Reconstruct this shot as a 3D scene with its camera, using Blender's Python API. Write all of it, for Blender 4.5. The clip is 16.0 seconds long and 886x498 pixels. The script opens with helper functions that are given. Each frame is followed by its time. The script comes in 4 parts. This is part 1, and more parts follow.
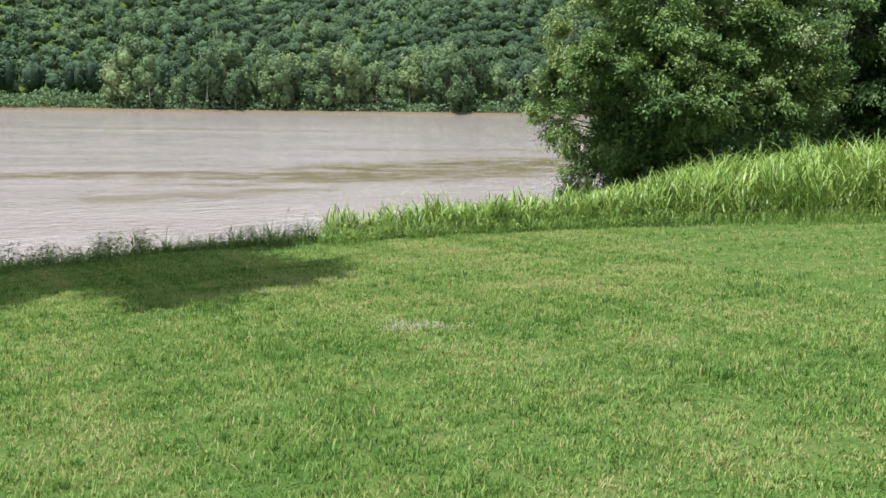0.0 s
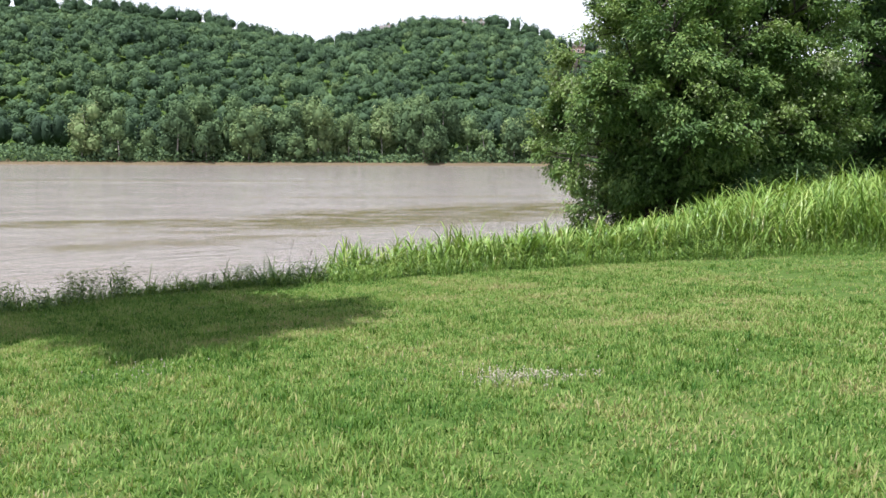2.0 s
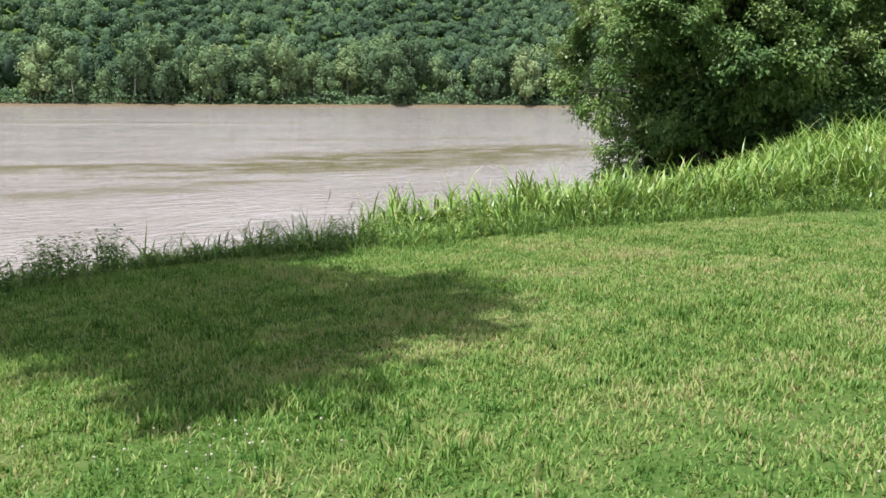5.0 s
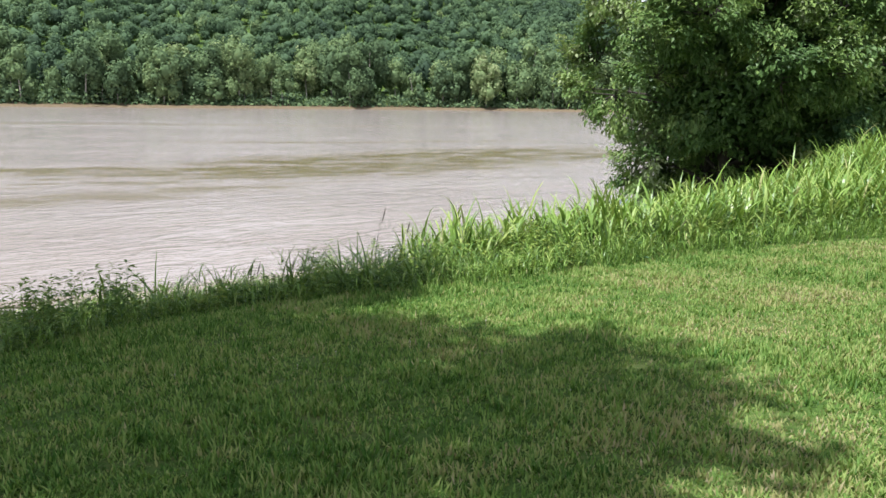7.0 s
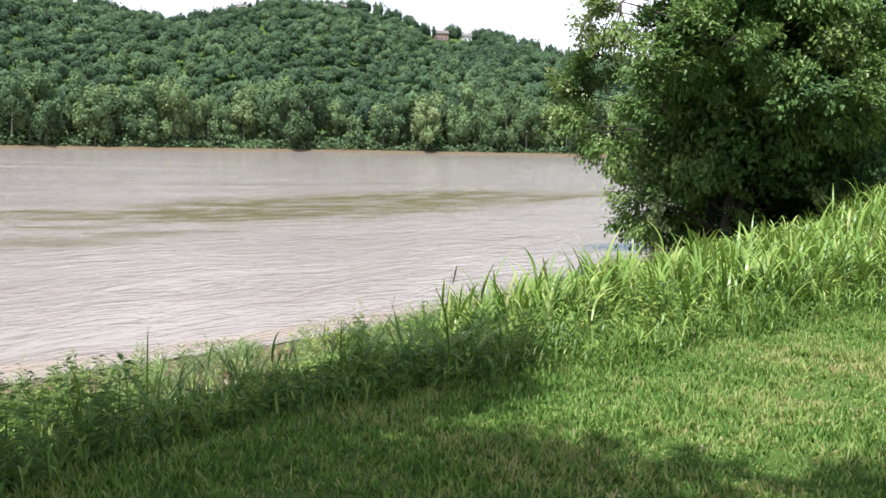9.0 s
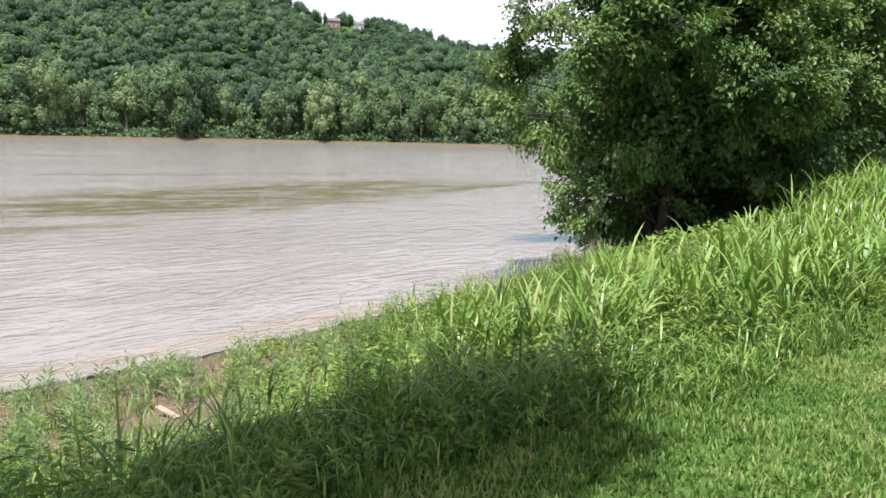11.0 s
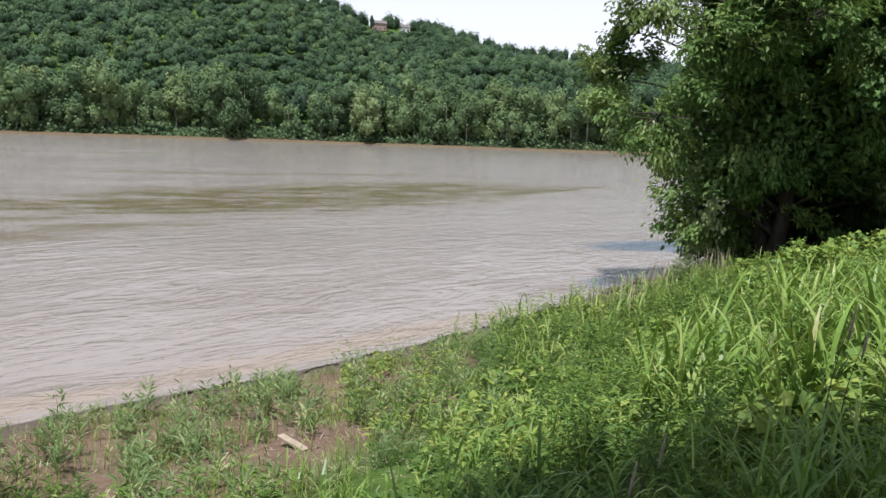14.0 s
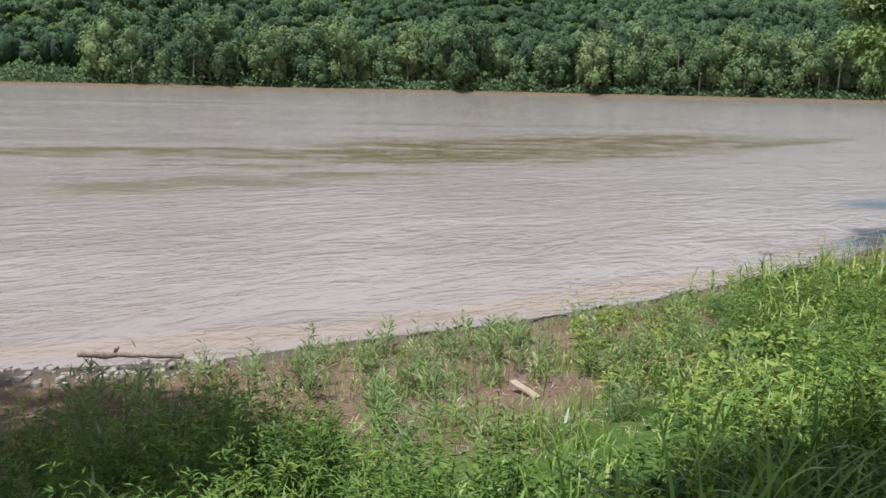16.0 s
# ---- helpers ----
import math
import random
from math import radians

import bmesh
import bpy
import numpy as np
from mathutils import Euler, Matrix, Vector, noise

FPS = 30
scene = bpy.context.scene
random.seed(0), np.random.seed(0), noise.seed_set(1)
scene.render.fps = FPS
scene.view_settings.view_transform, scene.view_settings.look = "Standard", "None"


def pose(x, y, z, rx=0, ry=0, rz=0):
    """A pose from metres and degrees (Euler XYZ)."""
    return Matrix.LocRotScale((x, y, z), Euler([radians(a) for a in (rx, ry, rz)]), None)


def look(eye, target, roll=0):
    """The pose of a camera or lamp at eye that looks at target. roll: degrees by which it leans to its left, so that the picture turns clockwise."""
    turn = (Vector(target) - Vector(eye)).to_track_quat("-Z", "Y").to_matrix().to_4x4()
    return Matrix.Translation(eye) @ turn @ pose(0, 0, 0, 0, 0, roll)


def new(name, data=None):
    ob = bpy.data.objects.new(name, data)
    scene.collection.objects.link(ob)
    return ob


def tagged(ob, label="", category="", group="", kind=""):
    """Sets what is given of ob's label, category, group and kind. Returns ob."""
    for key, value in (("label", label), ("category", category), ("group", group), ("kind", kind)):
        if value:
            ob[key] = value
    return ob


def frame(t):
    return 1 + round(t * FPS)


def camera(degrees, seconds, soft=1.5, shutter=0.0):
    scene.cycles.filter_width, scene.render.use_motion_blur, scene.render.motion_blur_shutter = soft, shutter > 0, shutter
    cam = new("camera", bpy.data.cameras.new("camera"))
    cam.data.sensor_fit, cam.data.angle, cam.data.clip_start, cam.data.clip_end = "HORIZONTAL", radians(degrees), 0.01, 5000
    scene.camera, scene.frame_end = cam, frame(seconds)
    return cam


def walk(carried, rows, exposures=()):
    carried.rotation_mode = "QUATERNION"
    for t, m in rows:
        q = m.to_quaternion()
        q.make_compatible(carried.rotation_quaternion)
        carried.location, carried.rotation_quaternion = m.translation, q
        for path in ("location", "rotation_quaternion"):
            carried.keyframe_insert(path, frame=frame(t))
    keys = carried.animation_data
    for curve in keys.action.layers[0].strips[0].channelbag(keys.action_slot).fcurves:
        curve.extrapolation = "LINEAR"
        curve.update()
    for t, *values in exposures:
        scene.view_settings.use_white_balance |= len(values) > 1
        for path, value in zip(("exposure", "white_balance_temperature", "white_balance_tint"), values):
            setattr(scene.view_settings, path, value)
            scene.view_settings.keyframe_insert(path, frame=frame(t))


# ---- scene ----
cam = camera(57.0, 16.0)
PATH = [
    (0, (2.25, -0.443, 2.789), (2.22, 1.525, 2.43), 0.90),
    (0.5, (1.943, 0.258, 2.553), (1.93, 2.23, 2.216), 0.70),
    (1, (1.608, 0.877, 2.373), (1.606, 2.855, 2.077), 0.70),
    (1.5, (1.288, 1.481, 2.18), (1.304, 3.467, 1.942), 0.70),
    (2, (0.982, 2.126, 2.033), (1.021, 4.112, 1.799), 0.40),
    (2.5, (0.691, 2.712, 1.941), (0.748, 4.692, 1.664), 0.20),
    (3, (0.418, 3.386, 1.857), (0.485, 5.36, 1.543), -0.10),
    (3.5, (0.054, 4.049, 1.831), (0.14, 6.018, 1.49), 0.10),
    (4, (-0.295, 4.732, 1.793), (-0.192, 6.698, 1.44), 0.20),
    (4.2, (-0.415, 4.978, 1.77), (-0.305, 6.943, 1.415), 0.30),
    (6.3, (-1.812, 7.806, 1.684), (-1.63, 9.759, 1.292), 0.60),
    (6.5, (-2.004, 8.124, 1.664), (-1.802, 10.076, 1.276), 0.80),
    (7, (-2.36, 8.695, 1.633), (-2.127, 10.647, 1.27), 0.80),
    (7.5, (-2.709, 9.421, 1.584), (-2.443, 11.377, 1.262), 1.00),
    (8, (-3.023, 10.188, 1.529), (-2.719, 12.145, 1.254), 0.90),
    (8.5, (-3.289, 10.927, 1.463), (-2.951, 12.882, 1.212), 0.90),
    (9, (-3.549, 11.661, 1.378), (-3.163, 13.607, 1.12), 1.10),
    (9.5, (-3.75, 12.31, 1.30), (-3.30, 14.24, 1.034), 1.10),
    (10, (-3.948, 12.941, 1.245), (-3.416, 14.849, 0.975), 1.30),
    (10.2, (-4.003, 13.075, 1.236), (-3.443, 14.975, 0.964), 1.40),
    (12.3, (-4.897, 14.658, 1.36), (-4.219, 16.519, 1.081), 1.00),
    (12.5, (-4.924, 14.86, 1.354), (-4.255, 16.724, 1.072), 1.00),
    (12.6, (-4.96, 14.968, 1.338), (-4.298, 16.834, 1.055), 1.20),
    (13, (-5.062, 15.385, 1.265), (-4.413, 17.256, 0.99), 1.40),
    (13.5, (-5.24, 15.548, 1.17), (-4.629, 17.435, 0.911), 1.80),
    (14, (-5.413, 15.699, 1.069), (-4.867, 17.604, 0.798), 2.20),
    (14.5, (-5.499, 15.764, 1.036), (-5.045, 17.687, 0.721), 2.30),
    (15, (-5.537, 15.757, 1.024), (-5.203, 17.696, 0.665), 2.10),
    (15.5, (-5.544, 15.796, 1.008), (-5.359, 17.748, 0.616), 1.55),
    (16, (-5.591, 15.872, 0.985), (-5.574, 17.831, 0.584), 1.35),
]
walk(cam, [(t, look(eye, target, roll)) for t, eye, target, roll in PATH], [(0.0, 0.78, 5980, 14), (10.0, 0.83, 5980, 14), (12.5, 0.50, 5980, 14), (14.5, 0.27, 5980, 14), (16.0, 0.27, 5980, 14)])

# ---- world and sun ----
SUN_TO = Vector((-0.28, -0.26, 0.925)).normalized()
world = bpy.data.worlds.new("world")
scene.world = world
world.use_nodes = True
wt = world.node_tree
wt.nodes.clear()
w_out = wt.nodes.new("ShaderNodeOutputWorld")
w_bg = wt.nodes.new("ShaderNodeBackground")
w_sky = wt.nodes.new("ShaderNodeTexSky")
w_sky.sky_type, w_sky.sun_disc = "NISHITA", False
w_sky.sun_elevation = math.asin(SUN_TO.z)
w_sky.sun_rotation = math.atan2(SUN_TO.x, SUN_TO.y)
w_sky.air_density, w_sky.dust_density, w_sky.ozone_density = 1.0, 1.5, 1.0
w_co = wt.nodes.new("ShaderNodeTexCoord")
w_map = wt.nodes.new("ShaderNodeMapping")
w_map.inputs["Scale"].default_value = (1.2, 1.2, 4.0)
w_noise = wt.nodes.new("ShaderNodeTexNoise")
w_noise.inputs["Scale"].default_value = 1.6
w_noise.inputs["Detail"].default_value = 7.0
w_noise.inputs["Roughness"].default_value = 0.55
w_ramp = wt.nodes.new("ShaderNodeValToRGB")
w_ramp.color_ramp.elements[0].position, w_ramp.color_ramp.elements[1].position = 0.36, 0.56
w_mix = wt.nodes.new("ShaderNodeMixRGB")
wt.links.new(w_co.outputs["Generated"], w_map.inputs["Vector"])
wt.links.new(w_map.outputs[0], w_noise.inputs["Vector"])
wt.links.new(w_noise.outputs["Fac"], w_ramp.inputs[0])
w_xyz = wt.nodes.new("ShaderNodeSeparateXYZ")
w_low = wt.nodes.new("ShaderNodeMapRange")
w_low.inputs["From Min"].default_value, w_low.inputs["From Max"].default_value = 0.40, 0.12
w_veil = wt.nodes.new("ShaderNodeMath")
w_veil.operation = "MULTIPLY_ADD"
w_veil.use_clamp = True
w_veil.inputs[1].default_value = 0.55
w_tone = wt.nodes.new("ShaderNodeMixRGB")
w_tone.inputs[1].default_value, w_tone.inputs[2].default_value = (8.6, 8.9, 9.5, 1), (13.0, 13.2, 13.6, 1)
wt.links.new(w_co.outputs["Generated"], w_xyz.inputs[0])
wt.links.new(w_xyz.outputs["Z"], w_low.inputs["Value"])
wt.links.new(w_low.outputs[0], w_veil.inputs[0])
wt.links.new(w_ramp.outputs[0], w_veil.inputs[2])
wt.links.new(w_low.outputs[0], w_tone.inputs[0])
wt.links.new(w_tone.outputs[0], w_mix.inputs[2])
wt.links.new(w_veil.outputs[0], w_mix.inputs[0])
wt.links.new(w_sky.outputs[0], w_mix.inputs[1])
wt.links.new(w_mix.outputs[0], w_bg.inputs["Color"])
w_bg.inputs["Strength"].default_value = 0.064
wt.links.new(w_bg.outputs[0], w_out.inputs["Surface"])

sun = new("sun", bpy.data.lights.new("sun", "SUN"))
sun.data.energy, sun.data.angle, sun.data.color = 5.0, radians(0.6), (1.0, 0.965, 0.91)
sun.rotation_mode = "QUATERNION"
sun.rotation_quaternion = (-SUN_TO).to_track_quat("-Z", "Y")


# ---- materials ----
WATER_Z = -3.4


def material(name):
    m = bpy.data.materials.new(name)
    m.use_nodes = True
    nt = m.node_tree
    bsdf = nt.nodes["Principled BSDF"]
    return m, nt, bsdf


def ramp_node(nt, stops):
    r = nt.nodes.new("ShaderNodeValToRGB")
    el = r.color_ramp.elements
    while len(el) < len(stops):
        el.new(0.5)
    for e, (p, c) in zip(el, stops):
        e.position, e.color = p, (*c, 1)
    return r


def noise_node(nt, scale, detail=4.0, rough=0.55, stretch=None):
    co = nt.nodes.new("ShaderNodeNewGeometry")
    n = nt.nodes.new("ShaderNodeTexNoise")
    n.inputs["Scale"].default_value, n.inputs["Detail"].default_value, n.inputs["Roughness"].default_value = scale, detail, rough
    if stretch:
        mp = nt.nodes.new("ShaderNodeMapping")
        mp.inputs["Scale"].default_value = stretch
        nt.links.new(co.outputs["Position"], mp.inputs["Vector"])
        nt.links.new(mp.outputs[0], n.inputs["Vector"])
    else:
        nt.links.new(co.outputs["Position"], n.inputs["Vector"])
    return n


def plant_material(name, stops, rough=0.5, through_light=0.35, gloss=0.35):
    """Leaf: colour by the plant's own tint, light partly passing through."""
    m, nt, bsdf = material(name)
    at = nt.nodes.new("ShaderNodeAttribute")
    at.attribute_name = "tint"
    r = ramp_node(nt, stops)
    nt.links.new(at.outputs["Fac"], r.inputs[0])
    nt.links.new(r.outputs[0], bsdf.inputs["Base Color"])
    bsdf.inputs["Roughness"].default_value = rough
    bsdf.inputs["Specular IOR Level"].default_value = gloss
    tr = nt.nodes.new("ShaderNodeBsdfTranslucent")
    hs = nt.nodes.new("ShaderNodeHueSaturation")
    hs.inputs["Hue"].default_value, hs.inputs["Saturation"].default_value, hs.inputs["Value"].default_value = 0.485, 1.1, 1.5
    nt.links.new(r.outputs[0], hs.inputs["Color"])
    nt.links.new(hs.outputs[0], tr.inputs["Color"])
    mx = nt.nodes.new("ShaderNodeMixShader")
    mx.inputs[0].default_value = through_light
    nt.links.new(bsdf.outputs[0], mx.inputs[1])
    nt.links.new(tr.outputs[0], mx.inputs[2])
    nt.links.new(mx.outputs[0], nt.nodes["Material Output"].inputs["Surface"])
    return m


M_LAWN = plant_material("lawn_blades", [(0.0, (0.038, 0.104, 0.016)), (0.45, (0.145, 0.245, 0.054)), (0.75, (0.262, 0.322, 0.100)), (0.9, (0.30, 0.29, 0.12)), (1.0, (0.37, 0.32, 0.19))], 0.5, 0.32, 0.10)
M_REED = plant_material("reed_blades", [(0.0, (0.059, 0.125, 0.028)), (0.6, (0.160, 0.262, 0.046)), (0.92, (0.300, 0.37, 0.105)), (1.0, (0.38, 0.35, 0.17))], 0.38, 0.2, 0.28)
M_WEED = plant_material("weed_leaves", [(0.0, (0.032, 0.085, 0.026)), (0.6, (0.134, 0.214, 0.044)), (0.95, (0.285, 0.340, 0.080)), (1.0, (0.31, 0.34, 0.09))], 0.5, 0.18, 0.12)
M_PALEWEED = plant_material("pale_weed_leaves", [(0.0, (0.121, 0.195, 0.070)), (0.6, (0.230, 0.315, 0.126)), (1.0, (0.446, 0.465, 0.238))], 0.55, 0.3)
M_TREE = plant_material("maple_leaves", [(0.0, (0.026, 0.060, 0.020)), (0.6, (0.096, 0.166, 0.046)), (0.95, (0.212, 0.292, 0.086)), (1.0, (0.29, 0.34, 0.18))], 0.45, 0.20, 0.16)
M_STRAW = plant_material("dry_straw", [(0.0, (0.10, 0.075, 0.05)), (0.6, (0.30, 0.25, 0.16)), (1.0, (0.46, 0.41, 0.29))], 0.7, 0.1, 0.2)
# hill woods: distance haze put into the leaves as a bluer, greyer green
M_FAR = plant_material("forest_leaves", [(0.0, (0.036, 0.062, 0.036)), (0.5, (0.074, 0.124, 0.060)), (0.85, (0.128, 0.190, 0.080)), (1.0, (0.19, 0.24, 0.10))], 0.8, 0.15, 0.1)
M_SHORETREE = plant_material("shore_leaves", [(0.0, (0.048, 0.082, 0.044)), (0.5, (0.112, 0.172, 0.076)), (0.85, (0.180, 0.246, 0.100)), (1.0, (0.25, 0.29, 0.14))], 0.8, 0.15, 0.1)



def ground_material():
    m, nt, bsdf = material("ground_soil")
    at = nt.nodes.new("ShaderNodeAttribute")
    at.attribute_name = "mud"
    n1 = noise_node(nt, 1.3, 6)
    n2 = noise_node(nt, 24.0, 6, 0.65)
    n3 = noise_node(nt, 90.0, 3)
    grass = ramp_node(nt, [(0.34, (0.028, 0.060, 0.012)), (0.5, (0.068, 0.118, 0.026)), (0.66, (0.13, 0.140, 0.052))])
    mud = ramp_node(nt, [(0.25, (0.088, 0.058, 0.040)), (0.5, (0.150, 0.102, 0.071)), (0.75, (0.235, 0.185, 0.14))])
    mixn = nt.nodes.new("ShaderNodeMixRGB")
    mixn.inputs[0].default_value = 0.55
    nt.links.new(n1.outputs["Fac"], mixn.inputs[1])
    nt.links.new(n2.outputs["Fac"], mixn.inputs[2])
    nt.links.new(mixn.outputs[0], grass.inputs[0])
    nt.links.new(mixn.outputs[0], mud.inputs[0])
    mx = nt.nodes.new("ShaderNodeMixRGB")
    nt.links.new(at.outputs["Fac"], mx.inputs[0])
    nt.links.new(grass.outputs[0], mx.inputs[1])
    nt.links.new(mud.outputs[0], mx.inputs[2])
    # mud darkens and shines where the water laps at it
    geo = nt.nodes.new("ShaderNodeNewGeometry")
    xyz = nt.nodes.new("ShaderNodeSeparateXYZ")
    nt.links.new(geo.outputs["Position"], xyz.inputs[0])
    wet = nt.nodes.new("ShaderNodeMapRange")
    wet.inputs["From Min"].default_value, wet.inputs["From Max"].default_value = WATER_Z + 0.10, WATER_Z + 0.02
    nt.links.new(xyz.outputs["Z"], wet.inputs["Value"])
    soaked = nt.nodes.new("ShaderNodeMixRGB")
    soaked.inputs[2].default_value = (0.085, 0.062, 0.046, 1)
    nt.links.new(wet.outputs[0], soaked.inputs[0])
    nt.links.new(mx.outputs[0], soaked.inputs[1])
    nt.links.new(soaked.outputs[0], bsdf.inputs["Base Color"])
    sheen = nt.nodes.new("ShaderNodeMapRange")
    sheen.inputs["To Min"].default_value, sheen.inputs["To Max"].default_value = 0.9, 0.35
    nt.links.new(wet.outputs[0], sheen.inputs["Value"])
    nt.links.new(sheen.outputs[0], bsdf.inputs["Roughness"])
    gl = nt.nodes.new("ShaderNodeMapRange")
    gl.inputs["To Min"].default_value, gl.inputs["To Max"].default_value = 0.03, 0.35
    nt.links.new(wet.outputs[0], gl.inputs["Value"])
    nt.links.new(gl.outputs[0], bsdf.inputs["Specular IOR Level"])
    b = nt.nodes.new("ShaderNodeBump")
    b.inputs["Strength"].default_value, b.inputs["Distance"].default_value = 0.7, 0.03
    addn = nt.nodes.new("ShaderNodeMixRGB")
    addn.inputs[0].default_value = 0.4
    nt.links.new(n2.outputs["Fac"], addn.inputs[1])
    nt.links.new(n3.outputs["Fac"], addn.inputs[2])
    nt.links.new(addn.outputs[0], b.inputs["Height"])
    nt.links.new(b.outputs[0], bsdf.inputs["Normal"])
    return m


def water_material():
    m, nt, bsdf = material("muddy_river_water")
    geo = nt.nodes.new("ShaderNodeNewGeometry")

    def laid(centre, turn, size):
        mp = nt.nodes.new("ShaderNodeMapping")
        mp.vector_type = "TEXTURE"
        mp.inputs["Location"].default_value = (*centre, WATER_Z)
        mp.inputs["Rotation"].default_value = (0, 0, radians(turn))
        mp.inputs["Scale"].default_value = (*size, 1)
        nt.links.new(geo.outputs["Position"], mp.inputs["Vector"])
        return mp

    def waves(turn, size, detail=3.0, rough=0.55, bend=0.0):
        n = nt.nodes.new("ShaderNodeTexNoise")
        n.inputs["Scale"].default_value, n.inputs["Detail"].default_value, n.inputs["Roughness"].default_value = 1.0, detail, rough
        n.inputs["Distortion"].default_value = bend
        nt.links.new(laid((0, 0), turn, size).outputs[0], n.inputs["Vector"])
        return n

    def sums(op, a, b):
        k = nt.nodes.new("ShaderNodeMath")
        k.operation = op
        for i, v in enumerate((a, b)):
            if isinstance(v, (int, float)):
                k.inputs[i].default_value = v
            else:
                nt.links.new(v, k.inputs[i])
        return k.outputs[0]

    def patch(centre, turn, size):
        """A long lens-shaped mask on the water with a ragged rim."""
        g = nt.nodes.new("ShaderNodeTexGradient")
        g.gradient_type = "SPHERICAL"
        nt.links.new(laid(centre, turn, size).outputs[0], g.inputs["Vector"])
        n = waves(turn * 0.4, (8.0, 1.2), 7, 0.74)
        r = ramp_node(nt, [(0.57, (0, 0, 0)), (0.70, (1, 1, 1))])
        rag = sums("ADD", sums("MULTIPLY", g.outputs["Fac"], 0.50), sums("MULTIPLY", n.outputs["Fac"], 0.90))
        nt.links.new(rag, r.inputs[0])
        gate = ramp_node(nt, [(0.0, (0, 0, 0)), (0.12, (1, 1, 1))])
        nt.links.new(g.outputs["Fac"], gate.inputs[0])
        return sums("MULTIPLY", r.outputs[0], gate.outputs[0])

    # wind-ruffled reaches: weaker sky reflection painted as a darker olive base
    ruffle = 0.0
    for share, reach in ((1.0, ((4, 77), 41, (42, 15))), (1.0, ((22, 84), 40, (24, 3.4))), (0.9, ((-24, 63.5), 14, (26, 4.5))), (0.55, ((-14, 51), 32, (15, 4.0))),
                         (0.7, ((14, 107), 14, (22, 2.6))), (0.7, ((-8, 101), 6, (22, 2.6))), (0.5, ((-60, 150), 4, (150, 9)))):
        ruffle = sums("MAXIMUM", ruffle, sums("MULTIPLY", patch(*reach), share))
    # painted glints break the olive into light and dark dashes
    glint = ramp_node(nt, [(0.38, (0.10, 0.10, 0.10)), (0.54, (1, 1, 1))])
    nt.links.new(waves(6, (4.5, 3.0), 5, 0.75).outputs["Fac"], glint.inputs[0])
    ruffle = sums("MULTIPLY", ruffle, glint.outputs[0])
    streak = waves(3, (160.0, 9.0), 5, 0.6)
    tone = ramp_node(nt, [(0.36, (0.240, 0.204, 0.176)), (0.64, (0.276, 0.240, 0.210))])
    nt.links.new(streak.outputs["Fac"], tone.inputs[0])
    ruffle_tint = nt.nodes.new("ShaderNodeMixRGB")
    ruffle_tint.inputs[2].default_value = (0.122, 0.100, 0.034, 1)
    nt.links.new(ruffle, ruffle_tint.inputs[0])
    nt.links.new(tone.outputs[0], ruffle_tint.inputs[1])
    # far slicks: sky reflection painted as paler base; mud stirred up along the bank
    slick_sheen = sums("MULTIPLY", sums("MAXIMUM", patch((-40, 146), 3, (60, 2.2)), patch((-45, 170), 3, (70, 3.0))), 0.9)
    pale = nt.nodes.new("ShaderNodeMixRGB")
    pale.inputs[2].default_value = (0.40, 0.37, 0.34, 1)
    nt.links.new(slick_sheen, pale.inputs[0])
    nt.links.new(ruffle_tint.outputs[0], pale.inputs[1])
    stirred = sums("MULTIPLY", sums("MAXIMUM", patch((-2.6, 32.6), 31, (10, 0.9)), patch((-9.5, 29.2), 18, (6, 0.7))), 0.28)
    muddy = nt.nodes.new("ShaderNodeMixRGB")
    muddy.inputs[2].default_value = (0.33, 0.235, 0.135, 1)
    nt.links.new(stirred, muddy.inputs[0])
    nt.links.new(pale.outputs[0], muddy.inputs[1])
    # blue sky reflection painted into the base colour beside the bank tree
    sky_sheen = sums("MAXIMUM", patch((13.6, 48.0), 10, (5.0, 2.6)), patch((8.4, 40.1), 36, (4.2, 1.7)))
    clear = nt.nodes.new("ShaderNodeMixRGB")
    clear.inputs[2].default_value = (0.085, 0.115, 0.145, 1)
    nt.links.new(sky_sheen, clear.inputs[0])
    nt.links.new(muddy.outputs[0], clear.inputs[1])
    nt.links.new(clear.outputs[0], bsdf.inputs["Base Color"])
    bsdf.inputs["Roughness"].default_value = 0.13
    bsdf.inputs["IOR"].default_value = 1.33
    swell, chop, fine = waves(34, (2.8, 1.2), 3, 0.55, 1.5), waves(30, (0.85, 0.40), 3, 0.58, 1.6), waves(15, (0.36, 0.10), 3, 0.6)
    gust = ramp_node(nt, [(0.42, (0.12, 0.12, 0.12)), (0.64, (1, 1, 1))])
    nt.links.new(waves(24, (7.0, 2.6), 3, 0.6, 0.8).outputs["Fac"], gust.inputs[0])
    lines = ramp_node(nt, [(0.36, (0, 0, 0)), (0.62, (1, 1, 1))])
    nt.links.new(streak.outputs["Fac"], lines.inputs[0])
    power = sums("ADD", sums("ADD", sums("MULTIPLY", gust.outputs[0], 0.85), sums("MULTIPLY", ruffle, 2.6)), sums("MULTIPLY", lines.outputs[0], 0.22))
    normal = None
    for n, depth, strength in ((swell, 0.18, 0.6), (chop, 0.10, power), (fine, 0.010, 0.5)):
        b = nt.nodes.new("ShaderNodeBump")
        b.inputs["Distance"].default_value = depth
        if isinstance(strength, float):
            b.inputs["Strength"].default_value = strength
        else:
            nt.links.new(strength, b.inputs["Strength"])
        nt.links.new(n.outputs["Fac"], b.inputs["Height"])
        if normal:
            nt.links.new(normal, b.inputs["Normal"])
        normal = b.outputs[0]
    nt.links.new(normal, bsdf.inputs["Normal"])
    return m


